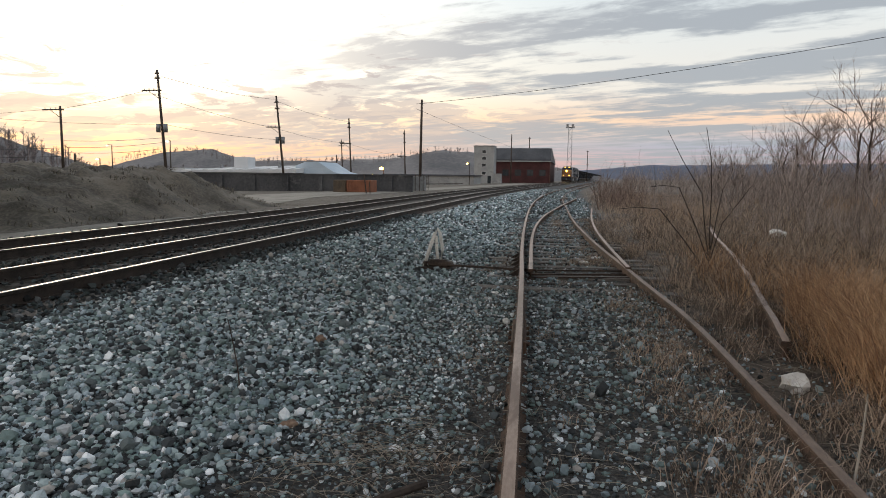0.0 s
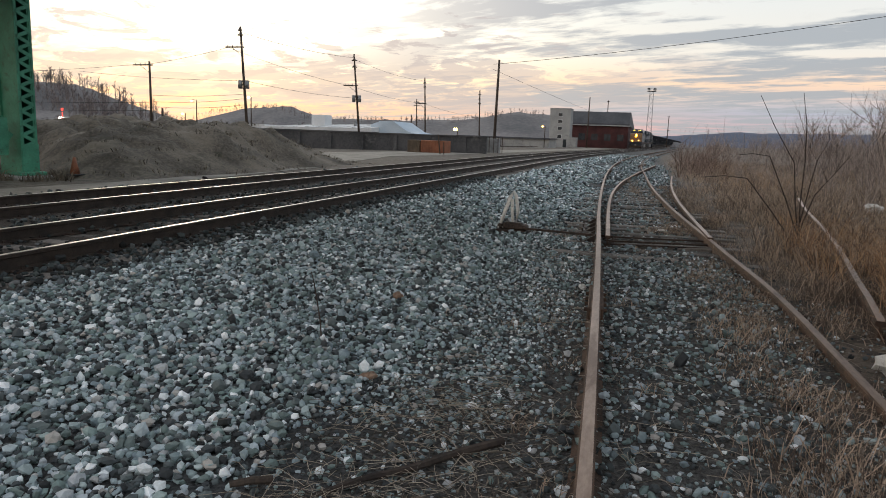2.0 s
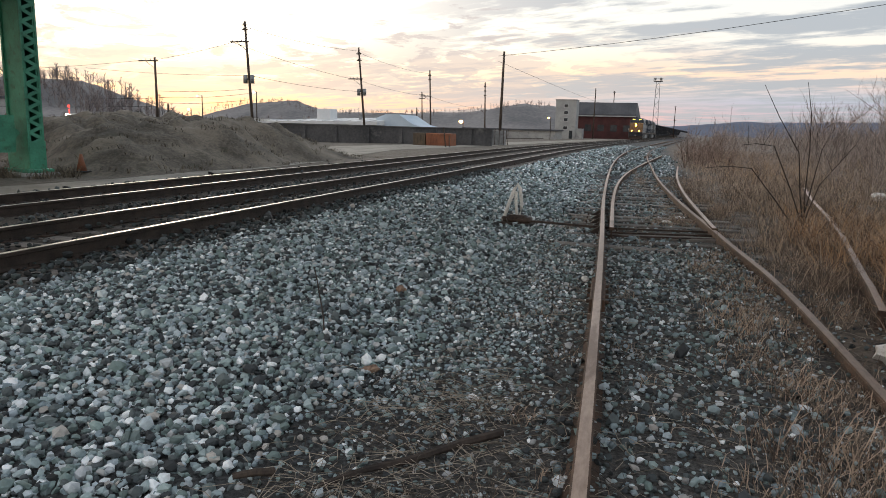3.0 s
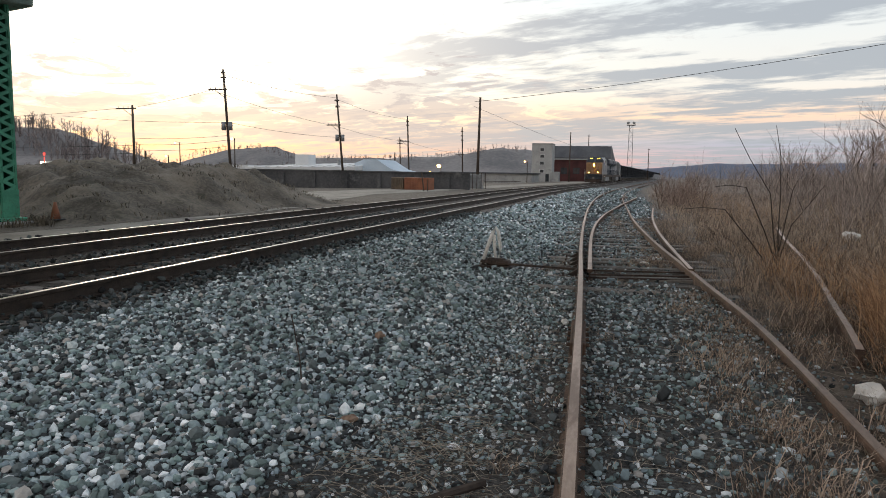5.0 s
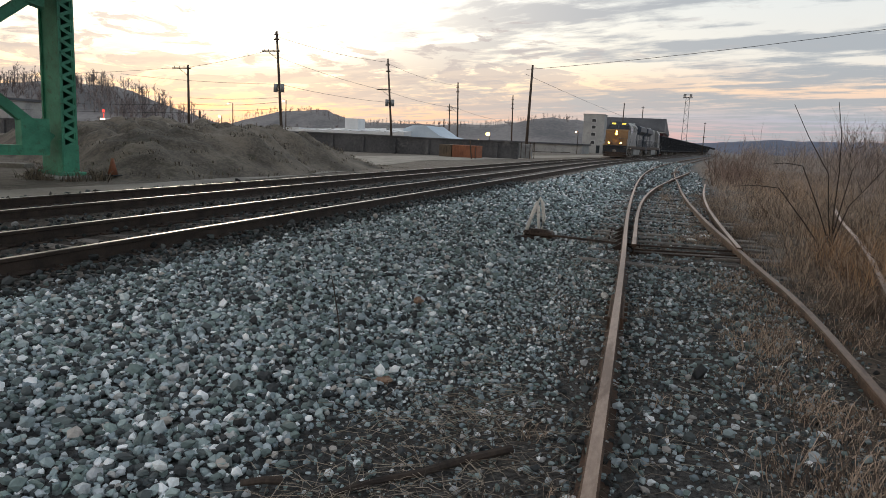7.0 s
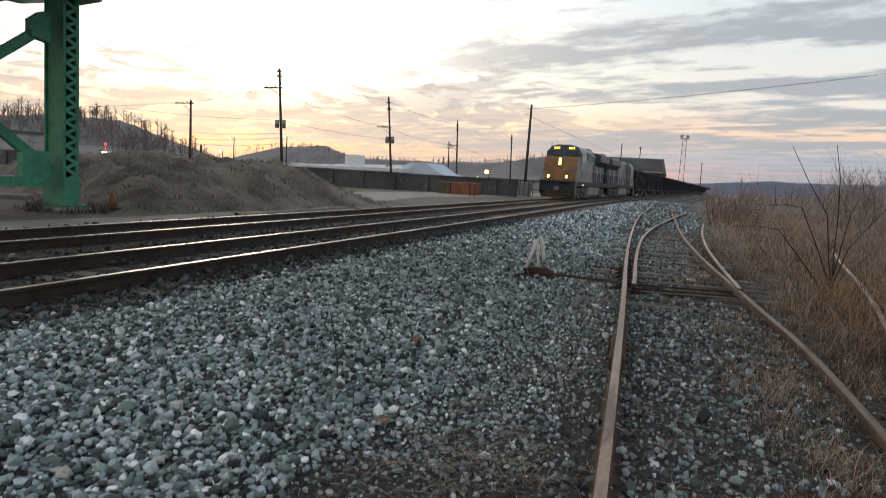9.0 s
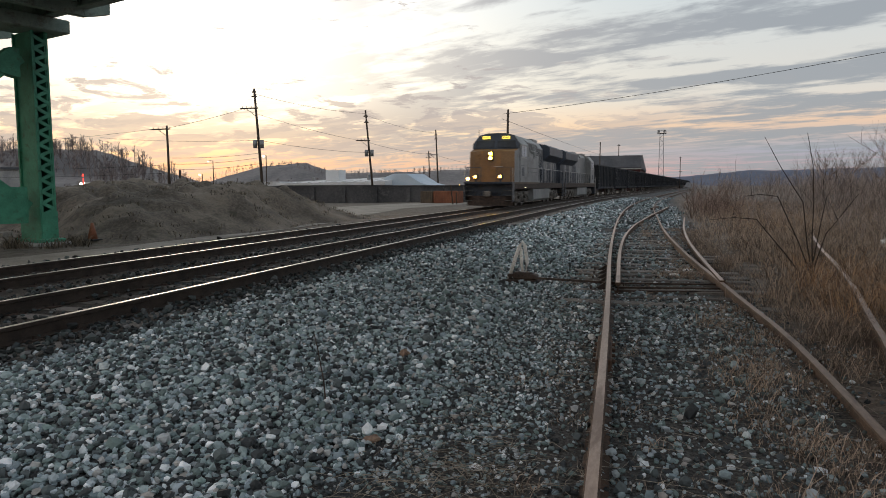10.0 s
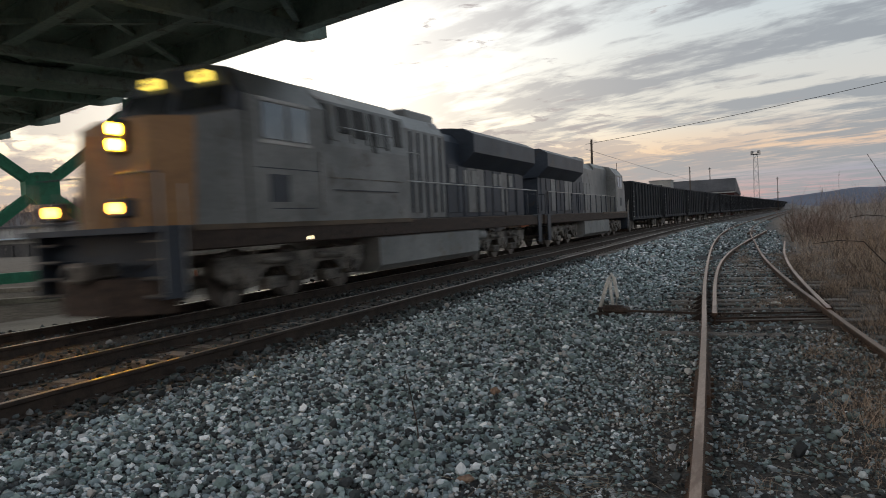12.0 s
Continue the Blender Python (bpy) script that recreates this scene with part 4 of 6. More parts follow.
# ---------------------------------------------------------------- buildings beyond the tracks
def pane(parent, x0, x1, y, z0, z1):
    w = part("window", Mesh().box(x0 - 0.08, x1 + 0.08, y - 0.05, y + 0.04, z0 - 0.08, z1 + 0.08), M_WHITEWALL, parent)
    part("glass", Mesh().box(x0, x1, y - 0.07, y - 0.05, z0, z1), M_GLASS, w)


def tower_block():
    t = thing("control_tower_building", "pale concrete stair tower beside the red brick shed", "building", at=pose(-22.5, 184, -0.6))
    part("wall", Mesh().box(-3.1, 2.2, 0, 6, 0, 10.0), M_TOWER, t)
    part("roof", Mesh().box(-3.2, 2.3, -0.1, 6.1, 10.0, 10.25), M_CONC, t)
    for z in (2.6, 4.7, 6.5, 8.2):
        pane(t, -0.9, 0.1, 0, z, z + 0.8)
    part("door", Mesh().box(0.6, 1.5, -0.06, 0.02, 0.1, 2.3), M_GLASS, t)
    part("porch", Mesh().box(2.2, 4.0, 0.5, 4, 0, 2.9), M_TOWER, t)


def brick_shed():
    t = thing("brick_shed", "long dull red brick shed with a dark metal roof", "building", at=pose(0, 205, -0.4))
    part("wall", Mesh().box(-22.0, -6.3, 0, 60, 0, 6.5), M_REDWALL, t)
    part("roof", Mesh().prism([(-0.4, 6.5), (60.4, 6.5), (60.4, 7.0), (9, 10.6), (1.5, 10.3), (-0.4, 7.0)], -22.2, -6.0, "x"), M_ROOF, t)
    part("eave", Mesh().box(-22.3, -5.9, -0.6, -0.4, 6.3, 6.6), M_TOWER, t)
    for i in range(4):
        part("window", Mesh().box(-20 + i * 3.6, -18.2 + i * 3.6, -0.05, 0.02, 2.2, 4.0), M_GLASS, t)


def low_sheds():
    t = thing("low_warehouse", "low grey concrete warehouse with loading doors", "building", at=pose(0, 150, -0.8))
    part("wall", Mesh().box(-41, -20.8, 0, 12, 0, 2.3), M_CONC, t)
    part("roof", Mesh().box(-41.3, -20.5, -0.4, 12.4, 2.3, 2.6), M_ROOF, t)
    part("dock_rail", Mesh().beam((-31, -1.2, 0.5), (-23, -1.2, 0.7), 0.12).beam((-31, -1.2, 0), (-31, -1.2, 2.2), 0.12).beam((-27, -1.2, 0), (-27, -1.2, 0.6), 0.1), M_IRON, t)
    t = thing("long_warehouse", "long white warehouse with a pale low roof", "building", at=pose(0, 115, -0.7))
    part("wall", Mesh().box(-68.4, -47.4, 0, 14, 0, 2.6), M_TOWER, t)
    part("roof", Mesh().add([(-68.8, -0.6, 2.75), (-47.0, -0.6, 3.05), (-47.0, 14.6, 4.1), (-68.8, 14.6, 3.4), (-68.8, -0.6, 2.4), (-47.0, -0.6, 2.4), (-47.0, 14.6, 2.4), (-68.8, 14.6, 2.4)],
                           [(0, 1, 2, 3), (7, 6, 5, 4), (0, 4, 5, 1), (1, 5, 6, 2), (2, 6, 7, 3), (3, 7, 4, 0)]), M_WHITEWALL, t)
    part("fascia", Mesh().box(-68.9, -46.9, -0.72, -0.6, 1.75, 2.3), M_DARKWALL, t)
    for i in range(9):
        part("roof_seam", Mesh().beam((-66.8 + 2.3 * i, -0.62, 2.80 + 0.0316 * i), (-66.8 + 2.3 * i, 14.4, 3.48 + 0.073 * i), 0.08, 0.08), M_CONC, t)
    part("wing", Mesh().box(-74.6, -69.0, 1, 12, 0, 3.1), M_WHITEWALL, t)
    part("low_wing", Mesh().box(-83.0, -74.7, 2, 12, 0, 2.6), M_CONC, t)
    part("roof_hut", Mesh().box(-60.9, -58.2, 4, 7, 3.0, 5.2), M_WHITEWALL, t)
    for x, y, z in ((-52.5, 5, 4.3), (-64.5, 6, 3.9)):
        part("roof_vent", Mesh().tube([(x, y, 3.0), (x, y, z)], 0.34, 0.28, 10), M_GALV, t)
    t = thing("blue_gable_shed", "pale blue metal-clad shed with a stepped gable", "building", at=pose(0, 118, -0.6))
    part("wall", Mesh().prism([(-48.6, 0), (-38.6, 0), (-38.6, 1.9), (-41.5, 2.6), (-43.2, 3.6), (-44.3, 4.3), (-46.8, 4.3), (-48.6, 3.6)], 0, 10, "y"), M_BLUEWALL, t)
    t = thing("retaining_wall", "long dark stained concrete wall beyond the yard", "wall")
    part("wall", Mesh().box(-125, -16.6, 72, 72.5, -0.9, 1.42), M_DARKWALL, t)
    part("coping", Mesh().box(-125.1, -16.5, 71.9, 72.6, 1.42, 1.55), M_DARKWALL, t)
    for i in range(-15, 12):
        part("buttress", Mesh().box(-62 + 3.9 * i, -61.6 + 3.9 * i, 71.7, 72.0, -0.9, 1.3), M_DARKWALL, t)
    for x0, x1, mm, lb in ((-23.6, -22.3, M_LOCO_STRIPE, "tan steel"), (-22.2, -19.6, M_ORANGE, "rust-orange steel")):
        t = thing("steel_container", lb + " container standing in front of the dark wall", "container", "containers")
        part("body", Mesh().box(x0, x1, 67, 69, -0.6, 0.95, 0.04), mm, t)
        rb = Mesh()
        n = int((x1 - x0) / 0.3)
        for i in range(n):
            rb.box(x0 + 0.12 + 0.3 * i, x0 + 0.22 + 0.3 * i, 66.94, 67.01, -0.5, 0.85)
        part("rib", rb, mm, t)
    t = thing("roadside_shop", "small red shop with a white canopy", "building", at=pose(-85.5, 90, -0.3))
    part("wall", Mesh().box(-2.8, 2.8, 0, 5, 0, 2.2), M_REDWALL, t)
    part("canopy", Mesh().box(-3.1, 3.1, -0.8, 5.2, 2.2, 2.6), M_WHITEWALL, t)
    part("sign", Mesh().box(-4.6, -3.4, -0.3, -0.1, 1.6, 2.5), M_LAMPWHITE, t)
    t = thing("picket_fence", "white picket fence beside the road", "fence", at=pose(-92, 84, -0.2))
    for i in range(28):
        part("picket", Mesh().box(i * 0.55, i * 0.55 + 0.18, 0, 0.05, 0, 1.5), M_WHITEWALL, t)
    t = thing("grey_roadside_block", "flat grey commercial block on the hill road", "building", at=pose(-120, 88, 0))
    part("wall", Mesh().box(-25, 12, 0, 12, -0.5, 4.6), M_CONC, t)
    part("roof", Mesh().box(-25.4, 12.4, -0.4, 12.4, 4.6, 5.0), M_ROOF, t)
    part("awning", Mesh().box(-20, 2, -1.5, 0, 2.4, 2.7), M_BLUEWALL, t)
    part("red_sign", Mesh().box(36.15, 36.45, -4, -3.9, 3.1, 3.5).box(36.25, 36.35, -4, -3.9, -0.5, 2.9), M_RED, t, "glowing red roadside sign")


tower_block()
brick_shed()
low_sheds()


def crossing_box():
    t = thing("equipment_cage", "dark fenced cabinet at the foot of the bare pole", "cabinet", at=pose(-17.5, 78.5, -0.35))
    part("cabinet", Mesh().box(-1.0, 1.0, -0.5, 0.5, 0, 1.7, 0.05), M_GALV, t)
    for i in range(7):
        part("picket", Mesh().beam((-1.5 + 0.5 * i, -0.9, 0), (-1.5 + 0.5 * i, -0.9, 1.9), 0.06), M_IRON, t)
    t = thing("leaning_sign_post", "two thin leaning posts by the gravel road", "post", at=pose(-18.6, 62, -0.35))
    part("post", Mesh().beam((0, 0, 0), (-0.25, 0, 1.9), 0.09).beam((0.35, 0, 0), (0.3, 0, 1.2), 0.07), M_POLE, t)


crossing_box()


# ---------------------------------------------------------------- hills
def ridge(name, label, material, pts, y, depth, rough, seed):
    """A long hill whose skyline runs through (x, height)."""
    m = Mesh()
    xs = np.linspace(pts[0][0], pts[-1][0], 160)
    hs = np.interp(xs, [p[0] for p in pts], [p[1] for p in pts])
    for x, h in zip(xs, hs):
        h += rough * (noise.noise((x * 0.05, seed, 0)) + 0.6 * noise.noise((x * 0.23, seed, 1)))
        for k, (dy, f) in enumerate(((-depth, 0.0), (-depth * 0.55, 0.45), (-depth * 0.2, 0.85), (0, 1.0), (depth, 0.0))):
            m.v.append((x, y + dy, -2 + (h + 2) * f + (0.4 * rough * noise.noise((x * 0.2, k * 3.1, seed)) if 0 < f < 1 else 0)))
    m.f = [(i * 5 + k, i * 5 + 5 + k, i * 5 + 6 + k, i * 5 + k + 1) for i in range(159) for k in range(4)]
    return tagged(part(name, m, material, smooth=True), label, "hill", kind="structure")


HILL_L = [(-620, 14), (-420, 19), (-343, 19), (-290, 20.5), (-251, 18), (-227, 12.5), (-209, 4.5), (-195, 1.0), (-185, -1)]
HILL_M = [(-330, -1), (-301, 4), (-283, 10.5), (-263, 15.5), (-231, 17), (-206, 10), (-151, 10.5), (-114, 11.5), (-92, 14.5), (-78, 17.5), (-61, 16.5), (-41, 12), (-10, 7), (30, 0)]
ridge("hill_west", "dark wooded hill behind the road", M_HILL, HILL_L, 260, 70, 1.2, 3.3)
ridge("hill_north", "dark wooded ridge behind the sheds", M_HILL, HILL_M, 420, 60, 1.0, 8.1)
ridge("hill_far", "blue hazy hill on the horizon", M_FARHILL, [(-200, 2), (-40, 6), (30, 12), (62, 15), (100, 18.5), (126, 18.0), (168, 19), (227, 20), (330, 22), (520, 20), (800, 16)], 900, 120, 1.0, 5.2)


# ---------------------------------------------------------------- bare trees, brush and grass
def grow(m, p, d, length, r, depth, rnd, kids=3, fork=0.55, k=4):
    """A branch with its smaller branches."""
    pts, q = [p.copy()], p.copy()
    n = 4 if depth > 1 else 3 if depth else 2
    for i in range(n):
        d = (d + Vector((rnd.uniform(-1, 1), rnd.uniform(-1, 1), rnd.uniform(-0.5, 0.9))) * 0.16).normalized()
        q = q + d * length / n
        pts.append(q.copy())
    m.tube(pts, r, r * (0.45 if depth else 0.25), k if depth > 1 else 3, closed=False)
    if depth <= 0:
        return
    for i in range(kids + (1 if depth > 1 else 0)):
        j = rnd.randint(max(1, n - 3), n)
        s = Vector((rnd.uniform(-1, 1), rnd.uniform(-1, 1), rnd.uniform(-0.1, 0.8))).normalized()
        grow(m, pts[j], (d * (1 - fork) + s * fork).normalized(), length * rnd.uniform(0.5, 0.8), r * 0.5, depth - 1, rnd, kids, fork, k)


def shrub_data(seed, height, stems, depth):
    rnd = random.Random(seed)
    m = Mesh()
    for i in range(stems):
        a = rnd.uniform(0, 6.283)
        d = Vector((math.cos(a) * 0.35, math.sin(a) * 0.35, 1)).normalized()
        grow(m, Vector((math.cos(a) * 0.12 * rnd.random(), math.sin(a) * 0.12 * rnd.random(), -0.05)), d, height * rnd.uniform(0.45, 0.7), 0.011 * height ** 0.5, depth, rnd, 3, 0.45, 3)
    return m


def scatter(name, label, category, material, variants, places):
    """Many copies of some meshes joined into one; places: variant, x, y, z, scale, turn."""
    vs, fs, base = [], [], 0
    arr = []
    for mb in variants:
        t = []
        for f in mb.f:
            t += [(f[0], f[i], f[i + 1]) for i in range(1, len(f) - 1)]
        arr.append((np.array(mb.v), np.array(t)))
    for k, x, y, z, s, a in places:
        v, f = arr[k]
        c, sn = math.cos(a), math.sin(a)
        vs.append(v @ np.array([(c, sn, 0), (-sn, c, 0), (0, 0, 1)]) * s + np.array([x, y, z]))
        fs.append(f + base)
        base += len(v)
    v, f = np.concatenate(vs), np.concatenate(fs)
    return stuff_mesh(name, label, category, material, v, f)


def stuff_mesh(name, label, category, material, v, f):
    me = bpy.data.meshes.new(name)
    me.vertices.add(len(v))
    me.vertices.foreach_set("co", v.astype(np.float32).ravel())
    me.loops.add(f.size)
    me.loops.foreach_set("vertex_index", f.ravel().astype(np.int32))
    me.polygons.add(len(f))
    me.polygons.foreach_set("loop_start", np.arange(0, f.size, 3, dtype=np.int32))
    me.materials.append(material)
    me.update()
    me.validate()
    return tagged(new(name, me), label, category, kind="stuff")


def brush():
    rnd = random.Random(11)
    var = [shrub_data(20 + i, 1.0, 4, 2) for i in range(5)]
    places = []
    # thicket on the side away from the main line, denser and taller farther back
    for i in range(270):
        y = rnd.uniform(13, 75)
        lo = 2.6 + 0.02 * y + bend(y)
        x = lo + rnd.random() ** 1.3 * (4 + y * 0.35)
        if y < 22 and x < 4.2:
            continue
        s = rnd.uniform(0.5, 1.05) + 0.085 * max(0, x - lo)
        places.append((rnd.randrange(5), x, y, ground_z(x, y), min(s, 3.6), rnd.uniform(0, 6.28)))
    for i in range(130):
        y = rnd.uniform(28, 62)
        x = 5.5 + 0.05 * y + bend(y) + rnd.random() * (6 + 0.3 * y)
        places.append((rnd.randrange(5), x, y, ground_z(x, y), rnd.uniform(2.0, 3.2), rnd.uniform(0, 6.28)))
    for i in range(120):
        y = rnd.uniform(60, 190)
        x = 4.5 + bend(y) * 1.25 + rnd.random() * 30
        places.append((rnd.randrange(5), x, y, ground_z(x, y), rnd.uniform(1.5, 3.4), rnd.uniform(0, 6.28)))
    scatter("thicket", "tangled leafless brown brush along the siding", "brush", M_TWIG, var, places)
    # a dark clump at the far end of the siding
    places = [(rnd.randrange(5), 1.9 + rnd.uniform(-0.6, 1.2), 34 + rnd.uniform(-4, 9), 0.0, rnd.uniform(0.9, 1.9), rnd.uniform(0, 6.28)) for i in range(26)]
    scatter("dark_brush", "dark reddish weeds crowding the end of the siding", "brush", M_REDWEED, var, places)
    # woods on the hills
    tv = [far_tree_mesh(60 + i) for i in range(4)]
    places = []
    for i in range(760):
        x = rnd.uniform(-440, -200)
        h = float(np.interp(x, [p[0] for p in HILL_L], [p[1] for p in HILL_L]))
        f = rnd.random()
        places.append((rnd.randrange(4), x, 260 - 70 * f * 0.5, (h + 2) * (1 - f * 0.62) - 3, rnd.uniform(7, 11.5), rnd.uniform(0, 6.28)))
    for i in range(150):
        x = rnd.uniform(-190, -75)
        y = rnd.uniform(105, 190)
        if -76 < x < -38 and y < 135:
            continue
        places.append((rnd.randrange(4), x, y, -0.5, rnd.uniform(2.5, 5.0), rnd.uniform(0, 6.28)))
    for i in range(420):
        x = rnd.uniform(-300, 5)
        h = float(np.interp(x, [p[0] for p in HILL_M], [p[1] for p in HILL_M]))
        places.append((rnd.randrange(4), x, 420 - rnd.uniform(0, 25), h - 2.2, rnd.uniform(2.5, 5.0), rnd.uniform(0, 6.28)))
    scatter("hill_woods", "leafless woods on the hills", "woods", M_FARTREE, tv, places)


def far_tree_mesh(seed):
    """A slim leafless woodland tree, one unit high."""
    rnd = random.Random(seed)
    m = Mesh()
    pts = [Vector((rnd.uniform(-0.012, 0.012), rnd.uniform(-0.012, 0.012), -0.03 + 0.22 * j)) for j in range(5)]
    m.tube(pts, 0.022, 0.007, 4, closed=False)
    for i in range(13):
        z = rnd.uniform(0.34, 0.84)
        p = pts[0].lerp(pts[4], z / 0.85)
        a = i * 2.4 + rnd.random()
        l = (1.02 - z) * rnd.uniform(0.35, 0.62)
        d = Vector((math.cos(a) * 0.95, math.sin(a) * 0.95, 1.0)).normalized()
        q = p + d * l * 0.5
        e = q + (d + Vector((0, 0, 0.4))).normalized() * l * 0.5
        m.tube([p, q, e], 0.0085, 0.003, 3, closed=False)
        for f in range(2):
            o = p.lerp(q, 0.7) if f == 0 else q.lerp(e, 0.45)
            m.tube([o, o + (d + Vector((rnd.uniform(-1, 1), rnd.uniform(-1, 1), 0.3)) * 0.8).normalized() * l * 0.42], 0.0045, 0.0025, 3, closed=False)
    return m


def bare_trees():
    rnd = random.Random(4)
    spots = [(12.6, 45, 5.2), (13.6, 46, 5.4), (14.4, 44, 5.7), (16.6, 45, 7.0), (17.8, 46, 7.6), (19.4, 44, 7.8), (11.0, 48, 3.8), (15.5, 50, 6.0), (21.5, 43, 8.0), (24, 47, 8.5), (10.5, 53, 4.2)]
    for i, (x, y, h) in enumerate(spots):
        t = thing("bare_tree", "leafless tree in the thicket beside the railway", "tree", "trees in the thicket", at=pose(x, y, ground_z(x, y), 0, 0, i * 73))
        r2 = random.Random(40 + i)
        pts = [Vector((r2.uniform(-1, 1) * 0.03 * h * j / 4, r2.uniform(-1, 1) * 0.03 * h * j / 4, -0.1 + h * 0.6 * j / 4)) for j in range(5)]
        part("trunk", Mesh().tube(pts, 0.014 * h, 0.007 * h, 7), M_BARK, t)
        m = Mesh()
        for k in range(9):
            j = r2.randint(1, 4)
            a = k * 0.8 + r2.random()
            grow(m, pts[j], Vector((math.cos(a) * 0.75, math.sin(a) * 0.75, r2.uniform(0.4, 1.0))).normalized(), h * r2.uniform(0.2, 0.36), 0.0055 * h, 3, r2, 3, 0.5, 4)
        part("crown", m, M_REDWEED, t, "crown of fine bare twigs")


def sapling():
    """The dark leafless sapling by the loose rail."""
    rnd = random.Random(9)
    t = thing("bare_sapling", "dark leafless sapling with long arching shoots", "sapling", at=pose(2.25, 11.6, 0.0))
    tips = [(-0.15, 0.1, 2.25), (-0.75, 0, 2.2), (0.55, 0, 1.35), (-1.5, -0.3, 0.95), (-0.98, 0.1, 1.30), (0.3, 0.2, 1.6)]
    for i, tip in enumerate(tips):
        b = Vector((rnd.uniform(-0.08, 0.08), rnd.uniform(-0.08, 0.08), -0.04))
        mid = Vector((tip[0] * 0.25, tip[1] * 0.4, tip[2] * 0.55)) if i not in (3, 4) else Vector((tip[0] * 0.55, 0, tip[2] * 1.0))
        pts = [b, b.lerp(mid, 0.5) + Vector((rnd.uniform(-0.03, 0.03), 0, 0)), mid, mid.lerp(Vector(tip), 0.5) + Vector((rnd.uniform(-0.04, 0.04), 0, 0.03)), Vector(tip)]
        s = part("stem", Mesh().tube(pts, 0.012, 0.004, 5), M_BARK, t)
        for k in range(4):
            tw = Mesh()
            j = rnd.randint(2, 4)
            q = pts[j - 1].lerp(pts[j], rnd.random())
            d = Vector((rnd.uniform(-0.7, 0.7), rnd.uniform(-0.5, 0.5), 1)).normalized()
            grow(tw, q, d, rnd.uniform(0.18, 0.48), 0.004, 0, rnd, 1, 0.4, 3)
            part("twig", tw, M_BARK, s)


def blades(name, label, material, clumps, seed, width=0.006, lift=None, splay=1.0):
    """Grass: clumps of x, y, spread, count, height, lean (towards x)."""
    rng = np.random.default_rng(seed)
    vs, fs, base = [], [], 0
    for x, y, spread, n, h, lean in clumps:
        c = rng.normal(0, spread, (n, 2))
        hh = h * rng.uniform(0.45, 1.1, n)
        a = rng.uniform(0, 6.283, n)
        out = np.stack([np.cos(a), np.sin(a)], 1) * rng.uniform(0.1, 1.0, (n, 1)) * splay + np.array([lean, 0]) + c / max(spread, 0.01) * 0.12
        side = np.stack([-np.sin(a + 1.2), np.cos(a + 1.2)], 1) * width * rng.uniform(0.6, 1.4, (n, 1))
        z0 = ground_z(x, y) - 0.01 + (lift(x, y) - 0.06 if lift else 0)
        p0 = np.concatenate([np.array([x, y]) + c, np.full((n, 1), z0)], 1)
        p1 = p0 + np.concatenate([out * hh[:, None] * 0.28, hh[:, None] * 0.6], 1)
        p2 = p0 + np.concatenate([out * hh[:, None] * 0.85, hh[:, None] * rng.uniform(0.72, 1.0, (n, 1))], 1)
        s3 = np.concatenate([side, np.zeros((n, 1))], 1)
        v = np.stack([p0 - s3, p0 + s3, p1 + s3 * 0.8, p1 - s3 * 0.8, p2], 1)
        f = np.array([(0, 1, 2), (0, 2, 3), (3, 2, 4)])[None] + (np.arange(n) * 5)[:, None, None] + base
        vs.append(v.reshape(-1, 3))
        fs.append(f.reshape(-1, 3))
        base += 5 * n
    return stuff_mesh(name, label, "grass", material, np.concatenate(vs), np.concatenate(fs))


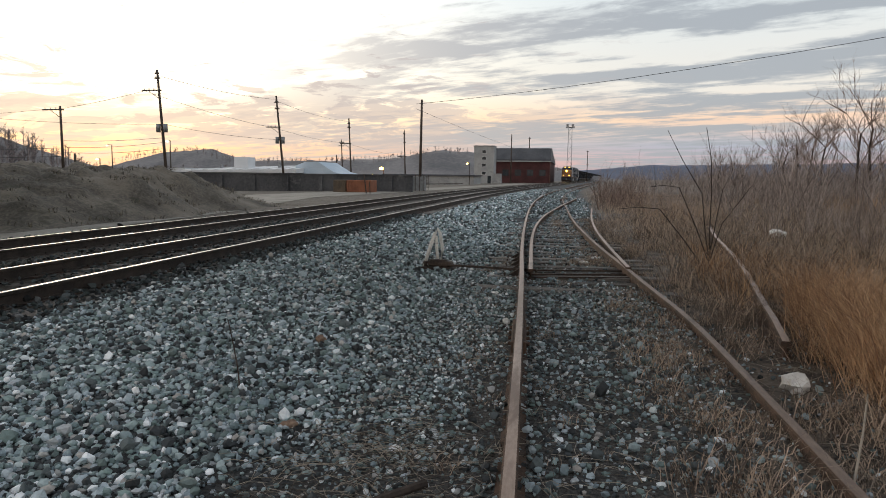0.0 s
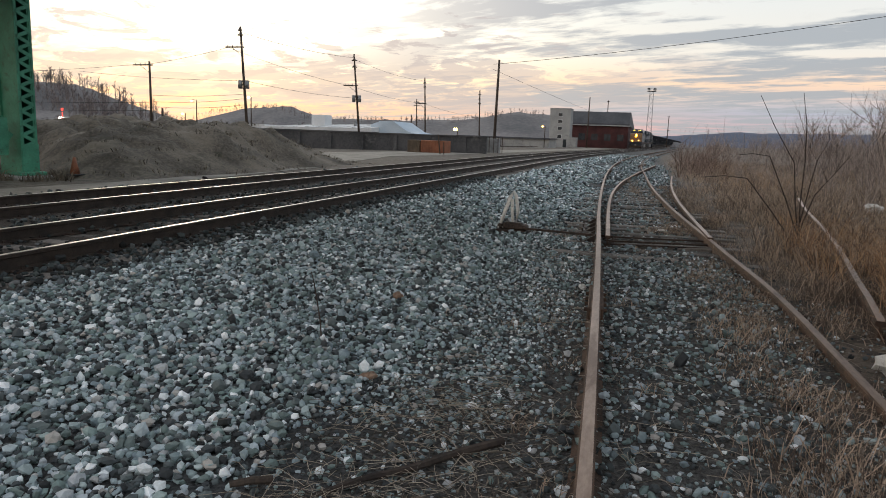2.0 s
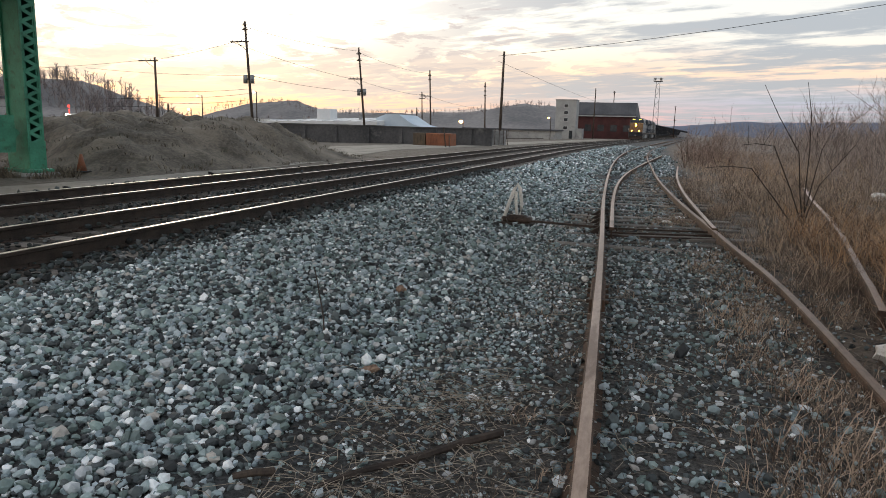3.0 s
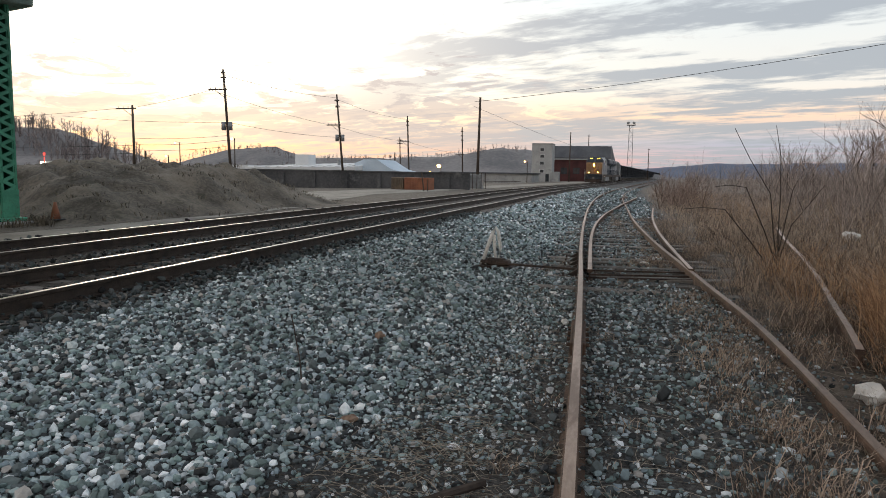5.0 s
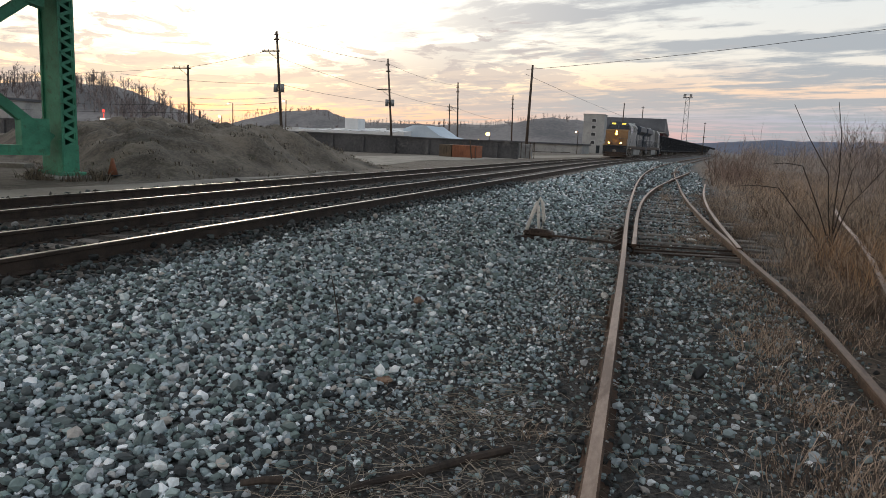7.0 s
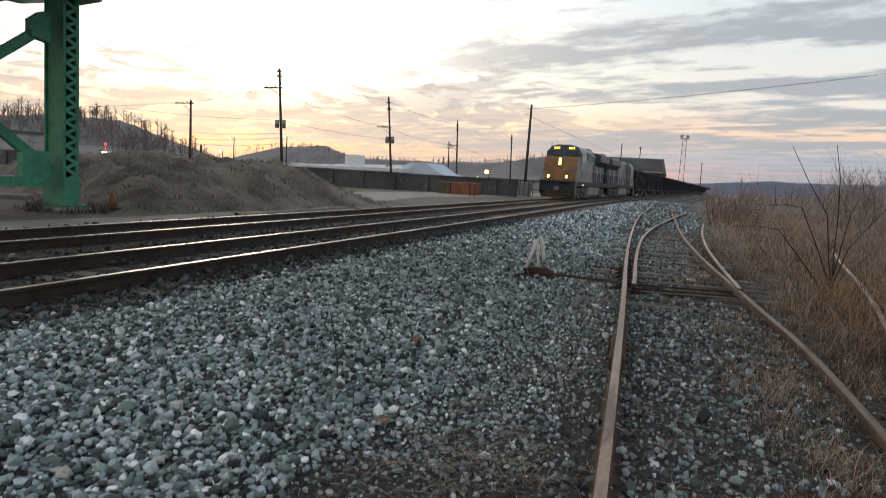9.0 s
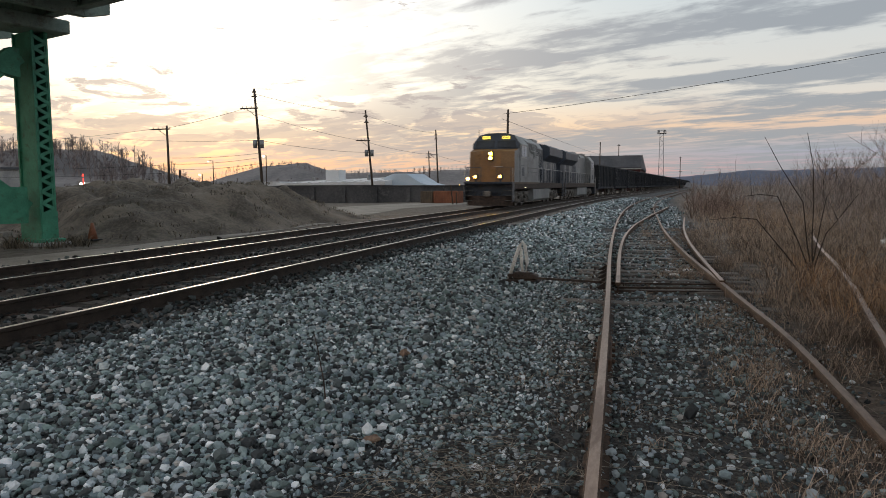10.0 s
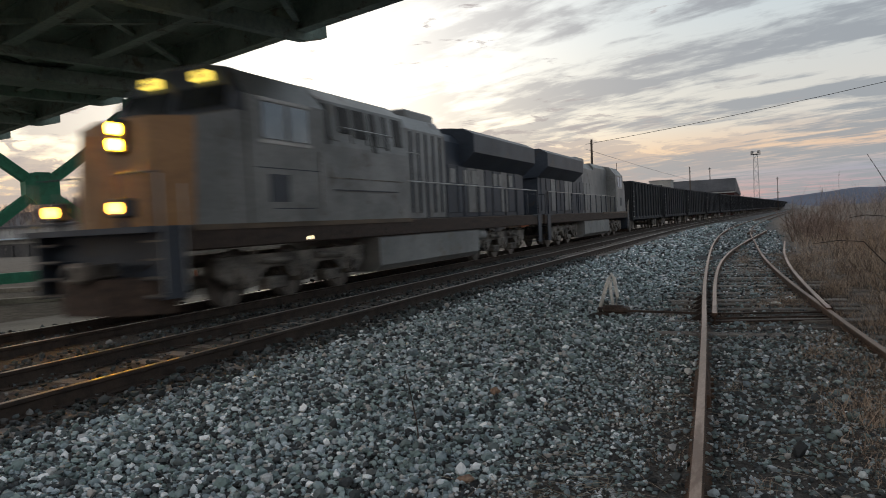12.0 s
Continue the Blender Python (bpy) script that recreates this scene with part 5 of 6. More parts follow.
def grasses():
    rnd = random.Random(21)
    low, tall, straw = [], [], []
    # matted brown grass over the right rail of the siding and the ground beyond
    for i in range(760):
        y = 2.4 + rnd.random() ** 1.5 * 22
        x = x_on(R_PTS, y) + rnd.uniform(-0.6, 0.8) if rnd.random() < 0.5 else rnd.uniform(x_on(R_PTS, y) - 0.2, 3.5 + y * 0.22)
        if abs(x - x_on(R_PTS, y)) < (0.17 if y > 5 else 0.13) or noise.noise((x * 1.2, y * 0.7, 4.0)) < -0.22:
            continue
        if abs(x - x_on(LOOSE_PTS, y)) < 0.08 and y > 6:
            continue
        low.append((x, y, rnd.uniform(0.06, 0.20), rnd.randint(60, 110), rnd.choice((0.07, 0.12, 0.17, 0.24, 0.33)) * rnd.uniform(0.8, 1.2) * (0.5 if abs(x - x_on(R_PTS, y)) < 0.4 else 1.0), rnd.uniform(-0.4, 0.3)))
    for i in range(70):
        y = rnd.uniform(2.4, 9)
        low.append((rnd.uniform(0.5, 1.2), y, 0.10, 70, rnd.uniform(0.05, 0.14), -0.1))
    # tufts between the siding rails and beside the left rail
    for i in range(60):
        y = 2.3 + rnd.random() ** 1.4 * 11
        x = x_on(L_PTS, y) + rnd.choice((-0.22, -0.5, 0.25, 0.6, -0.35)) + rnd.uniform(-0.15, 0.15)
        low.append((x, y, 0.07, 30, rnd.uniform(0.04, 0.11), 0.0))
    # scruffy field farther on
    far = []
    for i in range(1250):
        y = 9 + 51 * rnd.random() ** 1.4
        x = rnd.uniform(1.5 if y > 18 else 1.9, 4 + y * 0.32) + bend(y)
        far.append((x, y, 0.32, 42, rnd.uniform(0.14, 0.5), rnd.uniform(-0.2, 0.2)))
    # orange broom sedge
    for i in range(64):
        y = rnd.uniform(3.9, 7.6)
        x = 1.88 + 0.11 * (y - 4) + abs(rnd.gauss(0, 0.5))
        tall.append((x, y, rnd.uniform(0.05, 0.12), rnd.randint(60, 130), rnd.choice((0.35, 0.55, 0.75, 0.95)) * rnd.uniform(0.85, 1.1), rnd.uniform(-0.6, 0.15)))
    for i in range(12):
        y = rnd.uniform(8.0, 13.5)
        tall.append((rnd.uniform(1.7, 2.6) + 0.09 * (y - 8), y, 0.10, 50, rnd.uniform(0.4, 0.75), -0.1))
    for i in range(150):
        y = rnd.uniform(22, 52)
        x = rnd.uniform(2.0, 4.6) + 0.02 * y + bend(y)
        (tall if i % 3 == 0 else far).append((x, y, 0.25, 45, rnd.uniform(0.3, 0.75), 0.0))
    for i in range(60):
        y = rnd.uniform(30, 40)
        tall.append((rnd.uniform(11, 22), y, 0.35, 45, rnd.uniform(0.9, 1.4), 0.0))
    blades("dry_grass", "matted dry brown grass beside the rusty rails", M_GRASS, low, 1, 0.0027, splay=1.5)
    blades("field_grass", "scruffy dry grass on the field beside the siding", M_GRASS, far, 5, 0.0065, splay=1.3)
    blades("broom_sedge", "tall orange broom sedge leaning over the loose rail", M_SEDGE, tall, 2, 0.0030, splay=1.25)
    weeds = []
    for i in range(260):
        y = rnd.uniform(17.0, 38)
        x = -14.8 - rnd.random() ** 1.3 * 11
        weeds.append((x, y, 0.16, 16, rnd.uniform(0.10, 0.30), rnd.uniform(-0.2, 0.2)))
    # weeds crowding the foot of the bridge pier
    for i in range(46):
        a = rnd.uniform(0, 6.283)
        weeds.append((-17.7 + 1.5 * math.cos(a) * rnd.random() ** 0.5, 16.2 + 0.9 * math.sin(a), 0.14, 22, rnd.uniform(0.2, 0.6), rnd.uniform(-0.2, 0.2)))
    blades("mound_weeds", "dead brown weeds on the dirt mound", M_MOUNDWEED, weeds, 3, 0.010, mound_h)
    # loose straw stalks on the gravel
    rng = np.random.default_rng(8)
    m = Mesh()
    for i in range(2700):
        y = 2.0 + rng.random() ** 1.6 * 7
        x = rng.uniform(-1.5, 1.0) if rng.random() < 0.7 else rng.uniform(0.8, 2.4)
        if i > 1900:
            x, y = rng.normal(-0.85, 0.28), 2.0 + 1.7 * rng.random() ** 1.2
        a, l = rng.uniform(0, 6.283), rng.uniform(0.05, 0.30)
        z = ground_z(x, y) + rng.uniform(0.018, 0.04)
        m.tube([(x, y, z), (x + math.cos(a) * l * 0.5, y + math.sin(a) * l * 0.5, z + rng.uniform(0.0, 0.03)), (x + math.cos(a + 0.12) * l, y + math.sin(a + 0.12) * l, z)], 0.0017, 0.0011, 3, closed=False)
    tagged(part("straw", m, M_STRAW), "dead straw stalks strewn over the gravel", "straw", kind="stuff")


brush()
bare_trees()
sapling()
grasses()


# ---------------------------------------------------------------- litter and small things
def litter():
    rnd = random.Random(31)
    for x, y, z, r, sx, sz, lb, mm, nm, cat in (
            (1.55, 4.95, 0.07, 0.080, 1.2, 0.95, "crumpled white plastic bag caught in the grass", M_BAG, "plastic_bag", "bag"),
            (4.95, 17.9, 0.14, 0.15, 1.4, 0.7, "crumpled white plastic bag on dark soil", M_BAG, "plastic_bag", "bag"),
            (-0.56, 6.6, 0.05, 0.035, 1.0, 0.9, "small white lump of litter beside the rail", M_WHITESTONE, "litter_lump", "litter"),
            (-0.85, 8.3, 0.03, 0.045, 1.8, 0.5, "scrap of white paper on the gravel", M_WHITESTONE, "paper_scrap", "litter"),
            (0.25, 11.6, 0.05, 0.05, 1.5, 0.5, "scrap of white paper between the rails", M_WHITESTONE, "paper_scrap", "litter"),
            (-2.03, 5.5, 0.05, 0.042, 1.2, 0.8, "rusty tan stone among the grey ballast", M_TANSTONE, "stone", "stone"),
            (-1.50, 3.58, 0.04, 0.036, 1.4, 0.6, "rusty tan stone among the grey ballast", M_TANSTONE, "stone", "stone")):
        m = Mesh().ball((0, 0, 0), r, 6, 10, sx=sx, sz=sz, wob=0.22, rnd=rnd)
        ob = part(nm, m, mm)
        ob.matrix_basis = pose(x, y, z, 0, 0, rnd.uniform(0, 360))
        tagged(ob, lb, cat)
    st = Mesh()
    st.tube([(-1.20, 2.28, 0.02), (-1.06, 2.45, 0.035), (-0.90, 2.60, 0.04), (-0.75, 2.80, 0.045), (-0.59, 2.97, 0.05)], 0.013, 0.021, 7)
    tagged(part("stick", st, M_BARK), "dark weathered stick lying on the gravel", "stick")
    tagged(part("dead_stalk", Mesh().tube([(-2.06, 4.10, -0.02), (-2.08, 4.11, 0.18), (-2.13, 4.12, 0.42), (-2.15, 4.12, 0.50)], 0.006, 0.003, 5), M_BARK), "thin dark dead stalk standing in the ballast", "stalk")
    tagged(part("cane", Mesh().tube([(1.23, 3.15, 0.02), (1.36, 3.42, 0.07), (1.55, 3.85, 0.13), (1.72, 4.25, 0.22)], 0.007, 0.005, 6), M_STRAW), "pale broken cane leaning out of the grass", "stalk")
    tagged(part("branch_stub", Mesh().tube([(-1.52, 2.20, 0.05), (-1.45, 2.25, 0.055), (-1.38, 2.29, 0.05)], 0.014, 0.019, 8), M_POLE), "short dark weathered branch stub on the stones", "stick")


litter()


def traffic_cone():
    t = thing("traffic_cone", "faded orange traffic cone at the foot of the bridge pier", "traffic cone", at=pose(-17.0, 17.4, ground_z(-17.0, 17.4) + mound_h(-17.0, 17.4) - 0.04))
    part("cone", Mesh().tube([(0, 0, 0.03), (0, 0, 0.55)], 0.16, 0.04, 12), M_ORANGE, t, smooth=True)
    part("base", Mesh().box(-0.2, 0.2, -0.2, 0.2, 0, 0.04, 0.01), M_WIRE, t)


traffic_cone()


# ---------------------------------------------------------------- the train
def wheelset(parent, y, r=0.52):
    """One axle with two flanged wheels, a part that turns about its own x axis."""
    m = Mesh()
    for s in (-1, 1):
        m.tube([(s * 0.69, 0, 0), (s * 0.715, 0, 0)], r + 0.028, k=20)
        m.tube([(s * 0.715, 0, 0), (s * 0.83, 0, 0)], r, k=20)
        m.tube([(s * 0.83, 0, 0), (s * 0.87, 0, 0)], r * 0.35, k=10)
    m.tube([(-0.7, 0, 0), (0.7, 0, 0)], 0.09, k=8)
    w = part("wheelset", m, M_STEEL, parent)
    w.location = (0, y, r)
    return w


def loco_truck(parent, yc):
    t = part("truck_frame", Mesh(), M_TRUCK, parent)
    m = Mesh()
    for s in (-1, 1):
        a, b = (0.95, 1.20) if s > 0 else (-1.20, -0.95)
        m.prism([(yc - 2.6, 0.62), (yc - 2.3, 0.45), (yc - 1.55, 0.45), (yc - 1.2, 0.70), (yc - 0.6, 0.70), (yc - 0.4, 0.45), (yc + 0.4, 0.45), (yc + 0.6, 0.70), (yc + 1.2, 0.70), (yc + 1.55, 0.45), (yc + 2.3, 0.45), (yc + 2.6, 0.62), (yc + 2.6, 0.98), (yc - 2.6, 0.98)], a, b, "x")
        for dy in (-1.95, 0.0, 1.95):
            m.box(min(a, b) - 0.06, max(a, b) + 0.06, yc + dy - 0.22, yc + dy + 0.22, 0.34, 0.76, 0.03)
            m.tube([(s * 1.20, yc + dy, 0.52), (s * 1.32, yc + dy, 0.52)], 0.13, k=10)
            m.tube([(s * 1.10, yc + dy + 0.42, 0.55), (s * 1.10, yc + dy + 0.42, 1.05)], 0.10, k=8)
        for dy in (-1.0, 1.0):
            m.box(min(a, b) + 0.02, max(a, b) + 0.10, yc + dy - 0.30, yc + dy + 0.30, 0.25, 0.50, 0.03)
            m.tube([(s * 1.24, yc + dy - 0.5, 0.86), (s * 1.24, yc + dy + 0.5, 0.80)], 0.07, k=7)
    t.data = m.data("truck_frame", M_TRUCK)
    return [wheelset(t, yc + dy) for dy in (-1.95, 0.0, 1.95)]


def locomotive():
    """A wide-nosed diesel; local y runs from the nose (-11.15) to the rear (11.15), z from the rail head."""
    t = thing("locomotive", "leading grey diesel locomotive with dirty yellow nose and lit headlights", "locomotive", "locomotives of the train")
    Y = -11.15
    part("underframe", Mesh().box(-1.5, 1.5, Y + 1.0, 11.0, 1.15, 1.58, 0.03), M_IRON, t)
    for s in (-1, 1):
        part("sill_stripe", Mesh().box(*sorted((s * 1.50, s * 1.525)), Y + 1.2, Y + 9.4, 1.50, 1.60), M_LOCO_STRIPE, t, "tan stripe along the sill")
    # pilot, plough, steps, coupler
    part("pilot", Mesh().box(-1.48, 1.48, Y + 0.85, Y + 1.1, 0.35, 1.6, 0.03), M_LOCO_BLUE, t)
    part("snow_plough", Mesh().prism([(-1.45, Y + 0.85), (-0.5, Y + 0.25), (0.5, Y + 0.25), (1.45, Y + 0.85)], 0.14, 0.75), M_IRON, t, "dark rusty steel plough")
    for e, f in ((Y, 1), (11.15, -1)):
        part("coupler", Mesh().box(-0.13, 0.13, *sorted((e, e + f * 1.0)), 0.75, 1.0, 0.04).box(-0.22, 0.22, *sorted((e - f * 0.0, e + f * 0.35)), 0.70, 1.05, 0.06), M_TRUCK, t)
        for s in (-1, 1):
            for k in range(4):
                a, b = sorted((s * 1.05, s * 1.50))
                part("step", Mesh().box(a, b, *sorted((e + f * 0.55, e + f * 0.95)), 0.42 + 0.3 * k, 0.45 + 0.3 * k), M_LOCO_BLUE, t)
            a, b = sorted((s * 1.50, s * 1.53))
            part("step_plate", Mesh().box(a, b, *sorted((e + f * 0.5, e + f * 0.98)), 0.40, 1.6), M_LOCO_BLUE, t)
            part("end_rail", Mesh().tube([(s * 1.4, e + f * 0.6, 1.6), (s * 1.4, e + f * 0.6, 2.5), (s * 0.5, e + f * 0.6, 2.5), (s * 0.5, e + f * 0.6, 1.6)], 0.022, k=5), M_LOCO_BLUE, t)
        part("front_deck", Mesh().box(-1.5, 1.5, *sorted((e + f * 0.25, e + f * 1.6)), 1.50, 1.6), M_LOCO_BLUE, t)
    # nose: narrower at the front, sloped on top
    nose = Mesh()
    low = [(-0.70, Y + 1.05), (0.70, Y + 1.05), (1.46, Y + 1.35), (1.52, Y + 2.7), (-1.52, Y + 2.7), (-1.46, Y + 1.35)]
    top = [(-0.62, Y + 1.20, 3.55), (0.62, Y + 1.20, 3.55), (1.44, Y + 1.50, 3.50), (1.50, Y + 2.7, 3.78), (-1.50, Y + 2.7, 3.78), (-1.44, Y + 1.50, 3.50)]
    nose.add([(x, y, 1.6) for x, y in low] + top, [(5, 4, 3, 2, 1, 0), (6, 7, 8, 11), (8, 9, 10, 11)] + [(i, (i + 1) % 6, 6 + (i + 1) % 6, 6 + i) for i in range(6)])
    nose.f = [f for f in nose.f if f not in ((2, 3, 9, 8), (4, 5, 11, 10))]
    n = part("nose", nose, M_LOCO_YELLOW, t, "dirty orange-yellow wide nose with backlit shade in its colour")
    for q in ((2, 3, 9, 8), (4, 5, 11, 10)):
        part("nose_side", Mesh().add([nose.v[i] for i in q], [(0, 1, 2, 3)]), M_LOCO_GREY, n, "grey flank of the nose")
    part("nose_door", Mesh().box(-1.02, -0.66, Y + 1.16, Y + 1.22, 1.75, 3.3), M_LOCO_YELLOW, n)
    part("grab_iron", Mesh().tube([(0.25, Y + 1.03, 2.55), (0.25, Y + 0.98, 2.55), (0.75, Y + 1.0, 2.55), (0.75, Y + 1.06, 2.55)], 0.018, k=5), M_HANDRAIL, n)
    for s in (-1, 1):
        part("step_rail", Mesh().tube([(s * 1.53, Y + 0.52, 0.5), (s * 1.53, Y + 0.52, 2.45)], 0.02, k=5), M_HANDRAIL, t)
        part("step_rail", Mesh().tube([(s * 1.53, Y + 1.02, 0.5), (s * 1.53, Y + 1.02, 2.3)], 0.02, k=5), M_HANDRAIL, t)
        for k in range(4):
            a, b = sorted((s * 1.06, s * 1.54))
            part("step_edge", Mesh().box(a, b, Y + 0.52, Y + 0.56, 0.44 + 0.3 * k, 0.475 + 0.3 * k), M_TRUCK, t)
    for x in (-0.9, -0.55, 0.5, 0.8):
        part("air_hose", Mesh().tube([(x, Y + 0.85, 0.95), (x, Y + 0.6, 0.85), (x + 0.05, Y + 0.5, 0.5), (x + 0.08, Y + 0.55, 0.35)], 0.028, k=6), M_WIRE, t)
    hl = part("headlight_box", Mesh().box(-0.17, 0.17, Y + 1.04, Y + 1.3, 2.92, 3.52, 0.03), M_LOCO_BLUE, t)
    for z in (3.08, 3.36):
        part("headlight", Mesh().tube([(0, Y + 1.02, z), (0, Y + 1.10, z)], 0.105, k=14), M_HEADLIGHT, hl, "lit round headlight")
    for s in (-1, 1):
        d = part("ditch_light_box", Mesh().box(s * 0.78 - 0.16, s * 0.78 + 0.16, Y + 0.31, Y + 0.62, 1.76, 2.08, 0.03).box(s * 0.78 - 0.05, s * 0.78 + 0.05, Y + 0.40, Y + 0.52, 1.59, 1.77), M_LOCO_BLUE, t)
        part("ditch_light", Mesh().tube([(s * 0.78, Y + 0.28, 1.92), (s * 0.78, Y + 0.33, 1.92)], 0.095, k=12), M_DITCH, d, "lit round ditch light")
    # cab with its raked windscreen
    cab = Mesh()
    sec = [(-1.55, 1.6), (1.55, 1.6), (1.55, 4.05), (1.15, 4.58), (0.55, 4.72), (-0.55, 4.72), (-1.15, 4.58), (-1.55, 4.05)]
    cab.prism(sec, Y + 2.72, Y + 5.3, "y")
    c = part("cab", cab, M_LOCO_GREY, t, "grey crew cab")
    brow = Mesh()
    fr = [(-1.50, 3.72), (1.50, 3.72), (1.52, 4.06), (1.13, 4.60), (0.54, 4.74), (-0.54, 4.74), (-1.13, 4.60), (-1.52, 4.06)]
    brow.add([(x, Y + 2.35 + 0.38 * min(1, (z - 3.72) / 1.0), z) for x, z in fr] + [(x, Y + 3.0, z) for x, z in fr], [tuple(range(8)), tuple(range(15, 7, -1))] + [(i, 8 + i, 8 + (i + 1) % 8, (i + 1) % 8) for i in range(8)])
    b = part("cab_front", brow, M_LOCO_BLUE, t, "dark blue cab front round the windscreen")
    for s in (-1, 1):
        x0, x1 = sorted((s * 0.10, s * 1.36))
        w = Mesh().add([(x0, Y + 2.345, 3.80), (x1, Y + 2.345, 3.80), (x1 - (0.10 if s > 0 else 0), Y + 2.52, 4.24), (x0 + (0.10 if s < 0 else 0), Y + 2.52, 4.24)], [(0, 1, 2, 3)])
        w.add([(p[0], p[1] + 0.02, p[2]) for p in w.v[:4]], [(3, 2, 1, 0)])
        part("windscreen", w, M_SCREEN, b, "dark windscreen pane")
        x0, x1 = sorted((s * 0.40, s * 0.90))
        part("number_board", Mesh().box(x0, x1, Y + 2.49, Y + 2.62, 4.36, 4.54, 0.02), M_NUMBER, b, "lit yellow number board")
        for k in range(4):
            part("digit_bar", Mesh().box(x0 + 0.07 + 0.1 * k, x0 + 0.11 + 0.1 * k, Y + 2.482, Y + 2.49, 4.40, 4.50), M_GLASS, b)
        a0, a1 = sorted((s * 1.545, s * 1.565))
        for y0, y1 in ((Y + 3.15, Y + 3.85), (Y + 4.0, Y + 4.65)):
            part("side_window", Mesh().box(a0, a1, y0, y1, 3.25, 3.95), M_CABGLASS, c)
        part("window_frame", Mesh().box(a0, a1 if s > 0 else a1, Y + 3.05, Y + 4.75, 3.15, 3.22).box(a0, a1, Y + 3.05, Y + 4.75, 3.98, 4.05), M_HANDRAIL, c)
        part("vent", Mesh().box(a0, a1, Y + 3.3, Y + 3.9, 2.0, 2.55), M_LOCO_BLUE, c)
        part("cab_door_handle", Mesh().tube([(s * 1.58, Y + 5.05, 1.9), (s * 1.58, Y + 5.05, 3.1)], 0.02, k=5), M_HANDRAIL, c)
    # electrical cabinet flush with the cab, windowed air filters above
    part("equipment_cabinet", Mesh().prism([(-0.95, 1.6), (1.52, 1.6), (1.52, 3.30), (1.40, 4.32), (0.95, 4.66), (-0.75, 4.66), (-0.95, 4.4)], Y + 5.3, Y + 9.3, "y"), M_LOCO_GREY, t, "grey equipment cabinet behind the cab")

    # the steep upper flank: pale panels between flat black plates for the shaded openings
    def slope(y0, y1, z0, z1, out):
        """A thin plate on the upper flank."""
        xa, xb = 1.52 - (z0 - 3.30) * 0.1176 + out, 1.52 - (z1 - 3.30) * 0.1176 + out
        return Mesh().add([(xa, y0, z0), (xa, y1, z0), (xb, y1, z1), (xb, y0, z1), (xa - 0.08, y0, z0), (xa - 0.08, y1, z0), (xb - 0.08, y1, z1), (xb - 0.08, y0, z1)],
                          [(0, 1, 2, 3), (7, 6, 5, 4), (0, 4, 5, 1), (1, 5, 6, 2), (2, 6, 7, 3), (3, 7, 4, 0)])
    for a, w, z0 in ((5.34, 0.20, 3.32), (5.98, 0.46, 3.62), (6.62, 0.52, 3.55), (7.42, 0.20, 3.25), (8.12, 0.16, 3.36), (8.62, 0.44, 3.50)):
        part("air_filter", slope(Y + a, Y + a + w, z0, 4.24, 0.012), M_COAL, t, "black plate standing for a shaded opening")
    for a, w in ((5.58, 0.36), (6.47, 0.13), (7.18, 0.20), (7.66, 0.42)):
        part("filter_panel", slope(Y + a, Y + a + w, 3.42, 4.26, 0.022), M_TANK, t, "pale panel between the openings")
    part("flank_handrail", Mesh().tube([(1.56, Y + 5.9, 3.72), (1.62, Y + 5.9, 3.72), (1.62, Y + 8.2, 3.72), (1.56, Y + 8.2, 3.72)], 0.018, k=5), M_HANDRAIL, t)
    for y0, y1, z in ((Y + 2.9, Y + 5.0, 2.66), (Y + 3.4, Y + 4.8, 1.86), (Y + 5.6, Y + 8.6, 2.28)):
        part("panel_seam", Mesh().box(1.515, 1.556, y0, y1, z, z + 0.022), M_LOCO_BLUE, t)
    for y0 in (Y + 5.45, Y + 7.3):
        part("panel_line", Mesh().box(1.515, 1.53, y0, y0 + 1.6, 2.55, 2.58), M_TRUCK, t)
    # engine hood
    part("engine_hood", Mesh().prism([(-0.95, 1.6), (1.24, 1.6), (1.24, 4.15), (0.95, 4.56), (-0.7, 4.56), (-0.95, 4.2)], Y + 9.3, Y + 12.4, "y"), M_LOCO_GREY, t, "grey hood section behind the cab")
    part("long_hood", Mesh().prism([(-0.94, 1.6), (0.94, 1.6), (0.94, 4.1), (0.7, 4.40), (-0.7, 4.40), (-0.94, 4.1)], Y + 12.4, Y + 21.2, "y"), M_LOCO_BLUE, t, "dark long hood under the radiator")
    part("exhaust_housing", Mesh().box(-0.7, 0.8, Y + 10.6, Y + 12.6, 4.5, 4.86, 0.05), M_LOCO_GREY, t)
    for s in (-1, 1):
        for i in range(13):
            y0 = Y + 9.7 + 0.86 * i
            a0, a1 = sorted((s * 0.95, s * 0.975))
            # Doors 6, 7 and 10 are grey for the lit patches of the hood
            part("hood_door", Mesh().box(a0, a1, y0, y0 + 0.74, 1.75, 3.35, 0.01), M_LOCO_GREY if i < 3 or i in (6, 7, 10) else M_LOCO_BLUE, t)
    for i in range(6):
        part("hood_rib", Mesh().box(1.235, 1.275, Y + 9.5 + 0.5 * i, Y + 9.56 + 0.5 * i, 1.75, 4.08), M_LOCO_BLUE, t)
    part("hood_grab", Mesh().tube([(1.24, Y + 9.5, 3.45), (1.33, Y + 9.5, 3.45), (1.33, Y + 10.4, 3.45), (1.24, Y + 10.4, 3.45)], 0.016, k=5), M_HANDRAIL, t)
    # Pale boxes added as the light reflected on the hood under the radiator
    for k, y0 in enumerate((12.7, 13.3, 14.5, 15.2, 15.6, 17.4, 18.0, 19.2)):
        part("hatch", Mesh().box(0.945, 1.0, Y + y0, Y + y0 + (0.42 if k % 2 else 0.26), 2.75, 3.22), M_CONC, t, "pale raised patch for light reflected on the hood")
